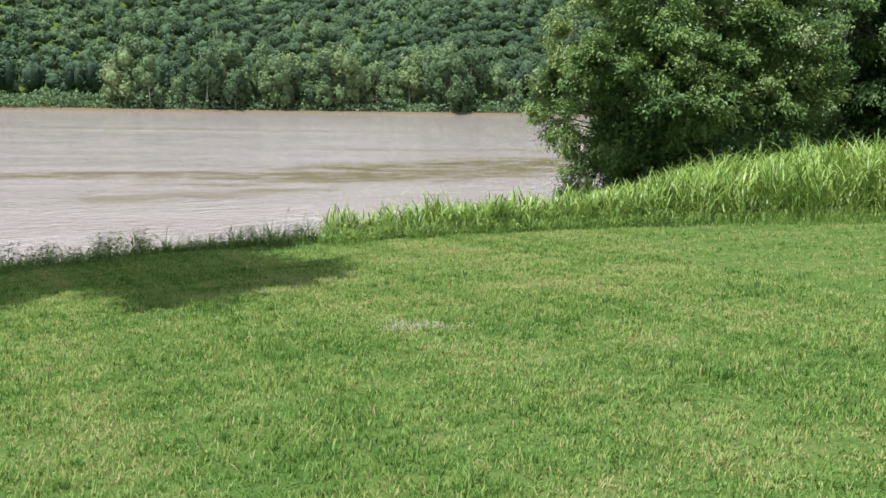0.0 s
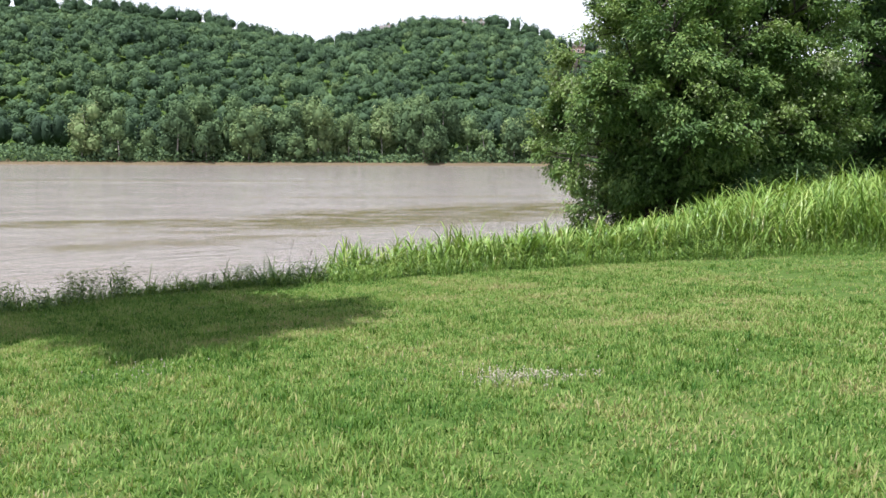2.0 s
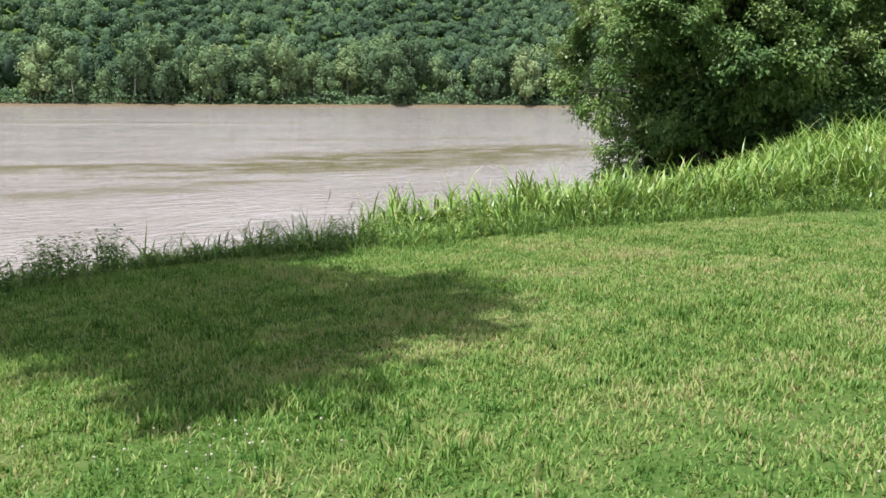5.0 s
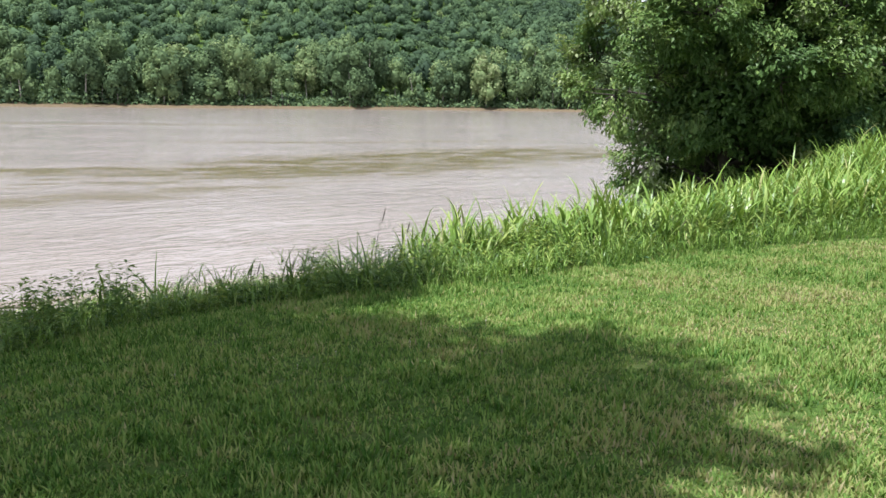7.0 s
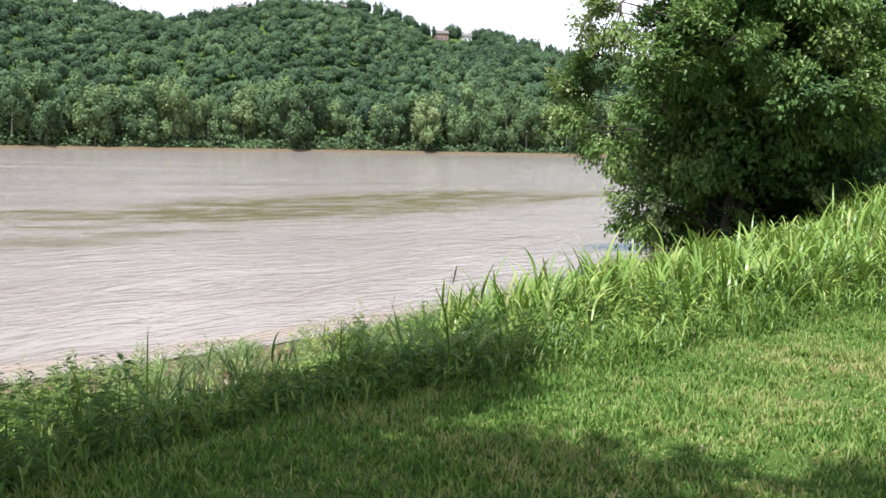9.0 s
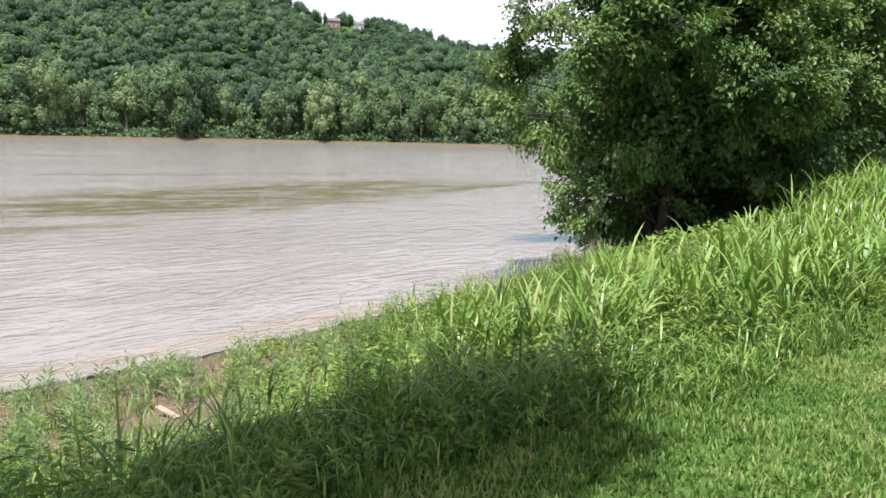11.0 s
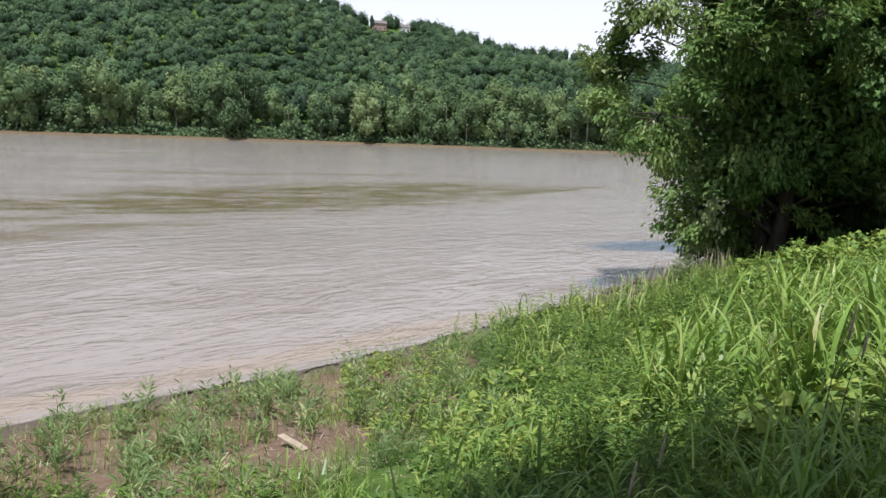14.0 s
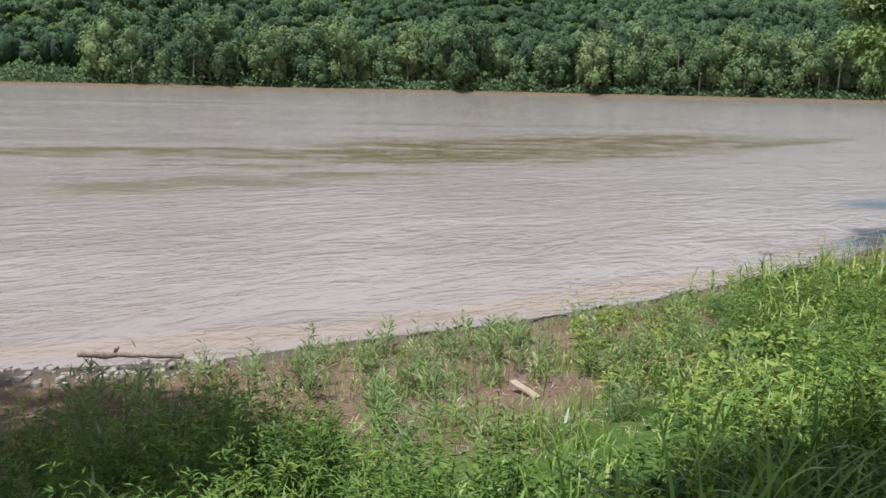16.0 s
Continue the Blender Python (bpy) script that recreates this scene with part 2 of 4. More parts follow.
def rough_material(name, dark, light, scale, rough=0.85, bump=0.02, stretch=None):
    m, nt, bsdf = material(name)
    n = noise_node(nt, scale, 6, 0.6, stretch)
    n2 = noise_node(nt, scale * 6, 4, 0.6, stretch)
    mixn = nt.nodes.new("ShaderNodeMixRGB")
    mixn.inputs[0].default_value = 0.4
    nt.links.new(n.outputs["Fac"], mixn.inputs[1])
    nt.links.new(n2.outputs["Fac"], mixn.inputs[2])
    r = ramp_node(nt, [(0.3, dark), (0.7, light)])
    nt.links.new(mixn.outputs[0], r.inputs[0])
    nt.links.new(r.outputs[0], bsdf.inputs["Base Color"])
    bsdf.inputs["Roughness"].default_value = rough
    bsdf.inputs["Specular IOR Level"].default_value = 0.25
    b = nt.nodes.new("ShaderNodeBump")
    b.inputs["Strength"].default_value, b.inputs["Distance"].default_value = 0.8, bump
    nt.links.new(mixn.outputs[0], b.inputs["Height"])
    nt.links.new(b.outputs[0], bsdf.inputs["Normal"])
    return m


M_GROUND = ground_material()
M_WATER = water_material()
M_BARK = rough_material("tree_bark", (0.03, 0.025, 0.02), (0.09, 0.078, 0.064), 3.0, 0.9, 0.03, (1, 1, 0.25))
M_PALEBARK = rough_material("pale_bark", (0.20, 0.18, 0.15), (0.42, 0.39, 0.34), 1.0, 0.9, 0.03, (1, 1, 0.3))
M_DRIFT = rough_material("driftwood", (0.06, 0.046, 0.036), (0.40, 0.33, 0.26), 4.0, 0.85, 0.01)
M_DARKWOOD = rough_material("wet_driftwood", (0.03, 0.024, 0.02), (0.10, 0.08, 0.065), 6.0, 0.7, 0.01)
M_PLANK = rough_material("weathered_plank_wood", (0.22, 0.17, 0.12), (0.43, 0.35, 0.26), 7.0, 0.8, 0.004)
M_STONE = rough_material("pale_limestone", (0.13, 0.115, 0.095), (0.38, 0.345, 0.295), 6.0, 0.9, 0.012)
M_FLOWER = rough_material("clover_flower", (0.22, 0.18, 0.11), (0.55, 0.53, 0.42), 90.0, 0.8, 0.003)
M_BRICK = rough_material("red_brick_wall", (0.30, 0.19, 0.16), (0.42, 0.29, 0.25), 1.5, 0.9, 0.02)
M_WHITE = rough_material("white_siding", (0.62, 0.61, 0.59), (0.80, 0.79, 0.77), 1.0, 0.7, 0.01)
M_ROOF = rough_material("grey_shingle", (0.10, 0.095, 0.09), (0.22, 0.20, 0.19), 1.0, 0.9, 0.03)
M_GLASS, _nt, _b = material("dark_window_glass")
_b.inputs["Base Color"].default_value, _b.inputs["Roughness"].default_value = (0.02, 0.025, 0.03, 1), 0.08


# ---- mesh tools ----
rng = np.random.default_rng(7)


def mesh_arrays(name, verts, tris, mat, tint=None, smooth=False, attr="tint"):
    """A mesh from arrays of corners and triangles, with one value per corner."""
    me = bpy.data.meshes.new(name)
    verts, tris = np.ascontiguousarray(verts, np.float32), np.ascontiguousarray(tris, np.int32)
    me.vertices.add(len(verts))
    me.vertices.foreach_set("co", verts.ravel())
    me.loops.add(tris.size)
    me.loops.foreach_set("vertex_index", tris.ravel())
    me.polygons.add(len(tris))
    me.polygons.foreach_set("loop_start", np.arange(len(tris), dtype=np.int32) * tris.shape[1])
    me.polygons.foreach_set("use_smooth", np.full(len(tris), smooth))
    if tint is not None:
        a = me.attributes.new(attr, "FLOAT", "POINT")
        a.data.foreach_set("value", np.ascontiguousarray(tint, np.float32))
    me.update(calc_edges=True)
    me.materials.append(mat)
    return me


class Pile:
    """Gathers corners, triangles and tints."""

    def __init__(self):
        self.v, self.f, self.t, self.n = [], [], [], 0

    def add(self, v, f, t):
        self.v.append(v), self.f.append(f + self.n), self.t.append(np.broadcast_to(t, len(v)))
        self.n += len(v)

    def mesh(self, name, mat, smooth=False):
        return mesh_arrays(name, np.concatenate(self.v), np.concatenate(self.f), mat, np.concatenate(self.t), smooth)


def ribbons(base, az, lean, curl, length, width, seg, tint):
    """Curved tapering blades: from base, leaning by lean (radians from upright) towards az and bending by curl more along the length."""
    n = len(base)
    t = np.linspace(0, 1, seg + 1)[None]
    ang = lean[:, None] + curl[:, None] * (t[:, :-1] + 0.5 / seg) ** 1.3
    step = length[:, None] / seg
    out = np.concatenate([np.zeros((n, 1)), np.cumsum(np.sin(ang) * step, 1)], 1)
    up = np.concatenate([np.zeros((n, 1)), np.cumsum(np.cos(ang) * step, 1)], 1)
    ca, sa = np.cos(az)[:, None], np.sin(az)[:, None]
    mid = np.stack([base[:, :1] + out * ca, base[:, 1:2] + out * sa, base[:, 2:3] + up], -1)
    w = width[:, None] * np.clip(np.minimum(0.55 + 1.6 * t, 1.25 * (1 - t) ** 0.7), 0.0, 1.0) * 0.5
    side = np.stack([-sa, ca, 0 * ca], -1)
    left, right = mid - side * w[..., None], mid + side * w[..., None]
    v = np.concatenate([np.stack([left[:, :-1], right[:, :-1]], 2).reshape(n, -1, 3), mid[:, -1:]], 1)
    k = v.shape[1]
    f = []
    for i in range(seg - 1):
        a = 2 * i
        f += [(a, a + 1, a + 3), (a, a + 3, a + 2)]
    f.append((k - 3, k - 2, k - 1))
    faces = (np.array(f)[None] + (np.arange(n) * k)[:, None, None]).reshape(-1, 3)
    return v.reshape(-1, 3), faces, np.repeat(tint, k)


def unit(v):
    return v / np.maximum(np.linalg.norm(v, axis=-1, keepdims=True), 1e-9)


def leaves(base, way, up, length, width, tint, fold=0.25):
    """Pointed leaves folded along the rib."""
    n = len(base)
    way = unit(way)
    side = unit(np.cross(way, up))
    nrm = np.cross(side, way)
    L, Wd = length[:, None], width[:, None] * 0.5
    tip = base + way * L - nrm * L * 0.12 - nrm * Wd * fold
    l = base + way * L * 0.42 + side * Wd + nrm * Wd * fold
    r = base + way * L * 0.42 - side * Wd + nrm * Wd * fold
    v = np.stack([base, l, tip, r], 1)
    f = np.array([(0, 2, 1), (0, 3, 2)])
    faces = (f[None] + (np.arange(n) * 4)[:, None, None]).reshape(-1, 3)
    return v.reshape(-1, 3), faces, np.repeat(tint, 4)


def cards(pos, nrm, size, tint):
    """Small ragged leaf clumps: one bent four-cornered piece each."""
    n = len(pos)
    nrm = unit(nrm)
    a = unit(np.cross(nrm, rng.normal(size=(n, 3))))
    b = np.cross(nrm, a)
    s = size[:, None] * 0.5
    q = [pos + s * (a * (0.8 + 0.5 * rng.random((n, 1))) * ca + b * (0.8 + 0.5 * rng.random((n, 1))) * cb) + nrm * s * rng.normal(size=(n, 1)) * 0.14
         for ca, cb in ((1, 0.1), (0.1, 1), (-1, -0.1), (-0.1, -1))]
    v = np.stack(q, 1)
    f = np.array([(0, 1, 2), (0, 2, 3)])
    return v.reshape(-1, 3), (f[None] + (np.arange(n) * 4)[:, None, None]).reshape(-1, 3), np.repeat(tint, 4)


def flakes(pos, nrm, size, tint):
    """Single three-cornered leaf sprays for woods far away."""
    n = len(pos)
    nrm = unit(nrm)
    a = unit(np.cross(nrm, rng.normal(size=(n, 3))))
    b = np.cross(nrm, a)
    s = size[:, None] * 0.62
    q = [pos + s * (a * math.cos(t) + b * math.sin(t)) * rng.uniform(0.6, 1.3, (n, 1)) for t in (0.0, 2.1, 4.2)]
    return np.stack(q, 1).reshape(-1, 3), np.arange(3 * n).reshape(n, 3), np.repeat(tint, 3)


def tube(points, radii, sides=7):
    """A tapering round limb along points."""
    p, n = np.asarray(points, float), len(points)
    d = unit(np.gradient(p, axis=0))
    ref = np.where(np.abs(d[:, 2:3]) > 0.9, [[1.0, 0, 0]], [[0, 0, 1.0]])
    a = unit(np.cross(d, ref))
    b = np.cross(d, a)
    th = np.arange(sides) / sides * 2 * np.pi
    ring = p[:, None] + np.asarray(radii)[:, None, None] * (a[:, None] * np.cos(th)[None, :, None] + b[:, None] * np.sin(th)[None, :, None])
    v = np.concatenate([ring.reshape(-1, 3), p[-1:], p[:1]])
    f = []
    for i in range(n - 1):
        for j in range(sides):
            k = (j + 1) % sides
            f += [(i * sides + j, i * sides + k, (i + 1) * sides + k), (i * sides + j, (i + 1) * sides + k, (i + 1) * sides + j)]
    for j in range(sides):
        k = (j + 1) % sides
        f += [((n - 1) * sides + j, (n - 1) * sides + k, n * sides), (k, j, n * sides + 1)]
    return v, np.array(f), np.zeros(len(v))


def part(name, data, parent, label=""):
    ob = new(name, data)
    ob.parent = parent
    if label:
        ob["label"] = label
    return ob


def bm_mesh(name, bm, mat):
    me = bpy.data.meshes.new(name)
    bm.to_mesh(me)
    bm.free()
    me.materials.append(mat)
    return me


# ---- the lie of the land ----
EDGE_X = (-1500, -100, -20, -9, -6.3, -5.0, -4.0, -3.1, -2.0, -0.4, 1.0, 3.5, 6.8, 9.3, 12.7, 20, 100, 1500)
EDGE_Y = (-30, -14, 7, 13.0, 15.0, 16.6, 17.6, 17.9, 18.2, 18.5, 19.2, 20.2, 20.7, 20.8, 20.4, 21, 45, 90)
SHORE_X = (-1500, -100, -20, -12, -9, -7, -4.5, -1, 2.5, 5.3, 9, 14, 30, 100, 1500)
SHORE_Y = (-15, 2, 23, 27.5, 28.2, 29.3, 30.4, 32.5, 35, 37, 40, 43.5, 50, 66, 110)
RIDGE_B = (-60, -27, -21, -15, -11.3, -7.6, -5.3, -2, 2, 5, 7.5, 9.6, 13.8, 16.5, 20.3, 24.5, 32, 60)
RIDGE_E = (8.0, 9.1, 9.5, 8.9, 8.15, 7.8, 8.3, 8.95, 9.15, 9.0, 8.4, 7.4, 7.7, 6.95, 6.05, 5.5, 5.0, 4.5)


def far_y(x):
    """The far waterline, slanted nearer on the left to fit the camera's view."""
    return 352.0 + 0.28 * np.clip(x, -330, 30) + 2.5 * wob(x, 0 * x, 22, 5)


def wob(x, y, s, seed=0.0):
    """Smooth unevenness in -1..1."""
    x, y = x / s + seed * 1.7, y / s - seed * 2.3
    return (np.sin(1.3 * x + 0.7 * y + 1) + np.sin(-0.8 * x + 1.6 * y + 2.2) + np.sin(2.3 * x + 1.9 * y + 0.3) * 0.6 + np.sin(3.7 * x - 3.1 * y + 4) * 0.4) / 3.0


def lawn_z(x, y):
    xc, yc = np.clip(x, -40, 40), np.clip(y, -12, 60)
    return 0.044 * xc - 0.061 * yc + 0.55 + 0.04 * np.clip(2.5 - np.clip(y, -1.5, 99), 0, 9) ** 2 + 0.02 * wob(x, y, 1.1)


def bank_s(x, y):
    e, s = np.interp(x, EDGE_X, EDGE_Y), np.interp(x, SHORE_X, SHORE_Y)
    return (y - e) / (s - e)


def ground_z(x, y):
    x, y = np.asarray(x, float), np.asarray(y, float)
    e, s = np.interp(x, EDGE_X, EDGE_Y), np.interp(x, SHORE_X, SHORE_Y)
    t = (y - e) / (s - e)
    p1 = np.interp(t, (0, 0.08, 0.2, 0.45, 0.7, 1.0), (0, 0.06, 0.25, 0.68, 0.86, 1.0))
    p2 = np.interp(t, (0, 0.3, 0.6, 0.8, 1.0), (0, 0.12, 0.38, 0.66, 1.0))
    k = np.clip((x - 0.5) / 7.0, 0, 1)
    p = p1 * (1 - k) + p2 * k
    z0 = lawn_z(x, e)
    z = np.where(t < 0, lawn_z(x, y), z0 + (WATER_Z - z0) * p + 0.04 * wob(x, y, 0.7, 3) * np.clip(t * 6, 0, 1) * np.clip((1 - t) * 5, 0, 1))
    z = np.where(t > 1, np.maximum(WATER_Z - 0.10 * (y - s), -7.5), z)
    fy = far_y(x)
    far = np.clip((y - fy) / 10, -0.5, 40)
    shore = WATER_Z + np.interp(far, (-0.5, 0, 0.12, 1, 2.2), (-4, 0, 0.8, 2.0, 4.0))
    d = np.hypot(x, y - 10)
    el = np.interp(np.degrees(np.arctan2(x, np.maximum(y - 10, 1))), RIDGE_B, RIDGE_E)
    top = 600 * np.tan(np.radians(el)) + 2 - 4.8
    u = np.clip((d - 385) / (600 - 385), 0, 1)
    hill = (top - 1) * u * (1.16 - 0.16 * u) - np.clip(d - 610, 0, 300) * 0.12 + 4 * wob(x, y, 40, 2) * u
    hill = np.maximum(hill, 0)
    return np.where(y > fy - 5, shore + hill * np.clip((y - fy - 23) / 15, 0, 1), z)


def spaced(*runs):
    return np.concatenate([np.arange(a, b, s) for a, b, s in runs])


gx = spaced((-1500, -400, 100), (-400, -60, 12), (-60, -15, 3), (-15, 16, 0.22), (16, 60, 2), (60, 400, 12), (400, 1501, 100))
gy = spaced((-1000, -100, 100), (-100, -5, 5), (-5, 1, 0.6), (1, 45, 0.22), (45, 225, 15), (225, 390, 1.8), (390, 640, 10), (640, 1000, 40), (1000, 2001, 200))
GX, GY = np.meshgrid(gx, gy)
gz = ground_z(GX, GY)
nx, ny = len(gx), len(gy)
ii = (np.arange(ny - 1)[:, None] * nx + np.arange(nx - 1)[None]).ravel()
quads = np.stack([ii, ii + 1, ii + nx + 1, ii + nx], 1)
gs = bank_s(GX, GY)
mud = np.clip((gs - 0.45 + 0.10 * wob(GX, GY, 1.4, 9)) * 5, 0, 1) * (GY < 300) * np.clip((2.2 - GX) / 3, 0.15, 1)
mud = np.where(GY > far_y(GX) - 20, np.clip((far_y(GX) + 12 - GY) / 6, 0, 1) * 0.8, mud)
ground = new("ground", mesh_arrays("ground", np.stack([GX, GY, gz], -1).reshape(-1, 3), quads, M_GROUND, mud.ravel(), True, "mud"))
tagged(ground, "sloping grassy river bank falling to a muddy shore", "ground", kind="structure")

wx, wy = spaced((-1500, 1501, 50)), spaced((-60, 381, 20))
WX, WY = np.meshgrid(wx, wy)
nw = len(wx)
ii = (np.arange(len(wy) - 1)[:, None] * nw + np.arange(nw - 1)[None]).ravel()
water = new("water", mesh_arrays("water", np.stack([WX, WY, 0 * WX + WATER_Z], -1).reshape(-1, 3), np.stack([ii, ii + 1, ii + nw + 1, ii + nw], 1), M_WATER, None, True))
tagged(water, "wide brown muddy river with small ripples", "river", kind="structure")


# ---- far woods ----
HOUSES = [(105.5, 583.0), (123.0, 580.0), (23.5, 597.0), (36.5, 596.0), (-29.0, 598.0)]


def crown_shape(n, lumps=5):
    """Points and outward ways on a lumpy crown of radius about 1."""
    c = unit(rng.normal(size=(lumps, 3))) * [0.48, 0.48, 0.35]
    r = rng.uniform(0.52, 0.78, lumps)
    k = rng.integers(0, lumps, n)
    d = unit(rng.normal(size=(n, 3)))
    d[:, 2] = np.where(rng.random(n) < 0.75, np.abs(d[:, 2]), d[:, 2])
    d[:, 1] = np.where(rng.random(n) < 0.7, -np.abs(d[:, 1]), d[:, 1])
    return c[k] + d * r[k, None] * rng.uniform(0.8, 1.08, (n, 1)), d


def ball(level):
    """A rounded lump: corners and triangles of a sphere of radius 1."""
    bm = bmesh.new()
    bmesh.ops.create_icosphere(bm, subdivisions=level, radius=1.0)
    v, f = np.array([v.co[:] for v in bm.verts]), np.array([[q.index for q in t.verts] for t in bm.faces])
    bm.free()
    return v, f


def wood(name, places, radius, height, deep, count, size, mat, label, tint0):
    """Many crowns: rounded leafy masses with ragged sprays of leaves over them. deep: the share of the height that is leafy."""
    pile, core = Pile(), Pile()
    bv, bf = ball(1)
    shapes = [crown_shape(count) for _ in range(14)]
    lumpy = [bv * (0.86 + 0.20 * wob(bv[:, 0] * 3 + 7 * i, bv[:, 1] * 3 + bv[:, 2] * 2.3, 1.0, i))[:, None] for i in range(14)]
    for (x, y, z), r, h, dp, t0 in zip(places, radius, height, deep, tint0):
        k = rng.integers(14)
        p, d = shapes[k]
        rot = np.diag([rng.choice((-1.0, 1.0)), 1.0, 1.0])
        scale, mid = np.array([r, r, h * dp * 0.5]), (x, y, z + h * (1 - dp * 0.5))
        # shading put into the tint: darker cores, sprays lighter towards the top
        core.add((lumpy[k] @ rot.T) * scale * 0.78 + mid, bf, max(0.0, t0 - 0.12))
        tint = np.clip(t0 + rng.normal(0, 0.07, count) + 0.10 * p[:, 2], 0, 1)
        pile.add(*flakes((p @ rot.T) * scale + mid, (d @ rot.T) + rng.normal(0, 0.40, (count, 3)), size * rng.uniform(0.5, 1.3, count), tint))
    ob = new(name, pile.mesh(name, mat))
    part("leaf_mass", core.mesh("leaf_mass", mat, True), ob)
    return tagged(ob, label, "woods", kind="stuff")


pts = []
for y in np.arange(270, 625, 6.0):
    for x in np.arange(-0.60 * y, 0.64 * y, 6.3):
        pts.append((x + rng.uniform(-3.4, 3.4), y + rng.uniform(-3.4, 3.4)))
pts = np.array(pts)
pd = np.hypot(pts[:, 0], pts[:, 1] - 10)
pts = pts[(pts[:, 1] > far_y(pts[:, 0]) + 36) & (pd < 589)]
for hx, hy in HOUSES[:2]:
    pts = pts[~((np.abs(pts[:, 0] - hx) < 10) & (pts[:, 1] < hy + 9) & (pts[:, 1] > hy - 13))]
pd = np.hypot(pts[:, 0], pts[:, 1] - 10)
pz = ground_z(pts[:, 0], pts[:, 1])
nf = len(pts)
by_house = np.min([np.hypot(pts[:, 0] - hx, pts[:, 1] - hy + 26) for hx, hy in HOUSES[:2]], 0) < 16
foot = pts[:, 1] < far_y(pts[:, 0]) + 47
hh = rng.uniform(8, 15, nf) * np.where(by_house, 0.55, 1.0) * (0.9 + 0.25 * wob(pts[:, 0], pts[:, 1], 25, 4)) * np.interp(pd, (555, 575), (1, 0.62))
hh = np.where(foot, rng.uniform(15, 23, nf), hh)
# foot trees tinted lower still, for the shaded band at the hill's base
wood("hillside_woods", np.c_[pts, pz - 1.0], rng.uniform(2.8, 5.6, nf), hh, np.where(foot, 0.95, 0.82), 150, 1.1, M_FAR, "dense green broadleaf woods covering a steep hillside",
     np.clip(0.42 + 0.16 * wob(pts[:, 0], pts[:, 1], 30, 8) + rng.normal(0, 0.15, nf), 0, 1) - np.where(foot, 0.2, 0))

# taller trees standing along the crest, their shaded fronts put into a low tint
nc = 620
ca = np.radians(rng.uniform(-34, 46, nc))
cr = rng.uniform(590, 606, nc)
cx, cy = cr * np.sin(ca), 10 + cr * np.cos(ca)
gap = np.min([np.hypot((cx - hx) * 1.0, (cy - hy - 10) * 0.4) for hx, hy in HOUSES[:2]], 0) < 5
cx, cy = cx[~gap], cy[~gap]
nc = len(cx)
wood("crest_woods", np.c_[cx, cy, ground_z(cx, cy) - 3.5], rng.uniform(2.6, 5.2, nc), rng.uniform(9.5, 14.5, nc), np.full(nc, 0.95), 130, 0.85, M_FAR, "row of taller dark trees along the hill crest",
     np.clip(rng.normal(0.25, 0.12, nc), 0, 1))
for hx, hy, hr, hh1 in ((99.0, 577.0, 1.7, 12.0), (116.0, 574.0, 2.0, 13.0), (-24.0, 588.0, 1.6, 11.0), (241.0, 543.0, 5.0, 13.0), (247.0, 540.0, 4.0, 12.0)):
    wood("hilltop_tree", [(hx, hy, float(ground_z(hx, hy)) - 0.5)], [hr], [hh1], [0.92], 420, 0.7, M_FAR, "dark tree standing up from the hill crest", [0.1])


# ---- shore trees ----
nb = 165
bx = np.sort(rng.uniform(-235, 330, nb))
bx[:22] = rng.uniform(70, 190, 22)
by = far_y(bx) + 5 + rng.uniform(0, 16, nb)
bh = rng.uniform(15, 27, nb) * np.where(rng.random(nb) < 0.35, 0.6, 1.0)
pile, stems, masses = Pile(), Pile(), Pile()
sv, sf = ball(1)
for x, y, h in zip(bx, by, bh):
    z = float(ground_z(x, y)) - 0.3
    n = int(1700 * (h / 20) ** 2)
    lumps = int(rng.integers(8, 15))
    lz = rng.uniform(0.25, 0.92, lumps)
    spread = h * 0.25 * np.sin(np.clip(1.15 - lz, 0.12, 1) * 2.2)
    la = rng.random(lumps) * 6.28
    c = np.stack([np.cos(la) * spread * 0.8, np.sin(la) * spread * 0.8, lz * h], 1)
    r = h * rng.uniform(0.10, 0.20, lumps)
    k = rng.integers(0, lumps, n)
    d = unit(rng.normal(size=(n, 3)) + (0, 0, 0.25))
    p = c[k] + d * r[k, None] * rng.uniform(0.7, 1.2, (n, 1)) * (0.95, 0.95, 1.2)
    # crown shading put into the tint: lighter higher up, inner masses darker
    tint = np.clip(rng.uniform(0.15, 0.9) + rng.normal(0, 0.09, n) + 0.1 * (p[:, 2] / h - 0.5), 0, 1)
    pile.add(*flakes(p + (x, y, z), d + rng.normal(0, 0.4, (n, 3)), rng.uniform(0.5, 1.3, n), tint))
    for q in range(lumps):
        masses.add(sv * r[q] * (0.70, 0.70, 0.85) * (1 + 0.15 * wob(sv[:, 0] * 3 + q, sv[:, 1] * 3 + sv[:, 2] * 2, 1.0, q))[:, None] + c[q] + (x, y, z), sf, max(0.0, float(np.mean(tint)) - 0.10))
    t = np.linspace(0, 1, 5)
    lean = rng.normal(0, 0.05, 2)
    stems.add(*tube(np.stack([x + lean[0] * h * t ** 2, y + lean[1] * h * t ** 2, z + h * 0.85 * t], 1), (h * 0.016) * (1.15 - t), 5))
nu = 30000
ux = rng.uniform(-235, 330, nu)
uy = far_y(ux) + 2.6 + rng.uniform(0, 1, nu) ** 1.3 * 30
uh = rng.uniform(0, 1, nu) ** 1.3 * 5.5 * (0.55 + 0.5 * wob(ux, uy, 7, 6))
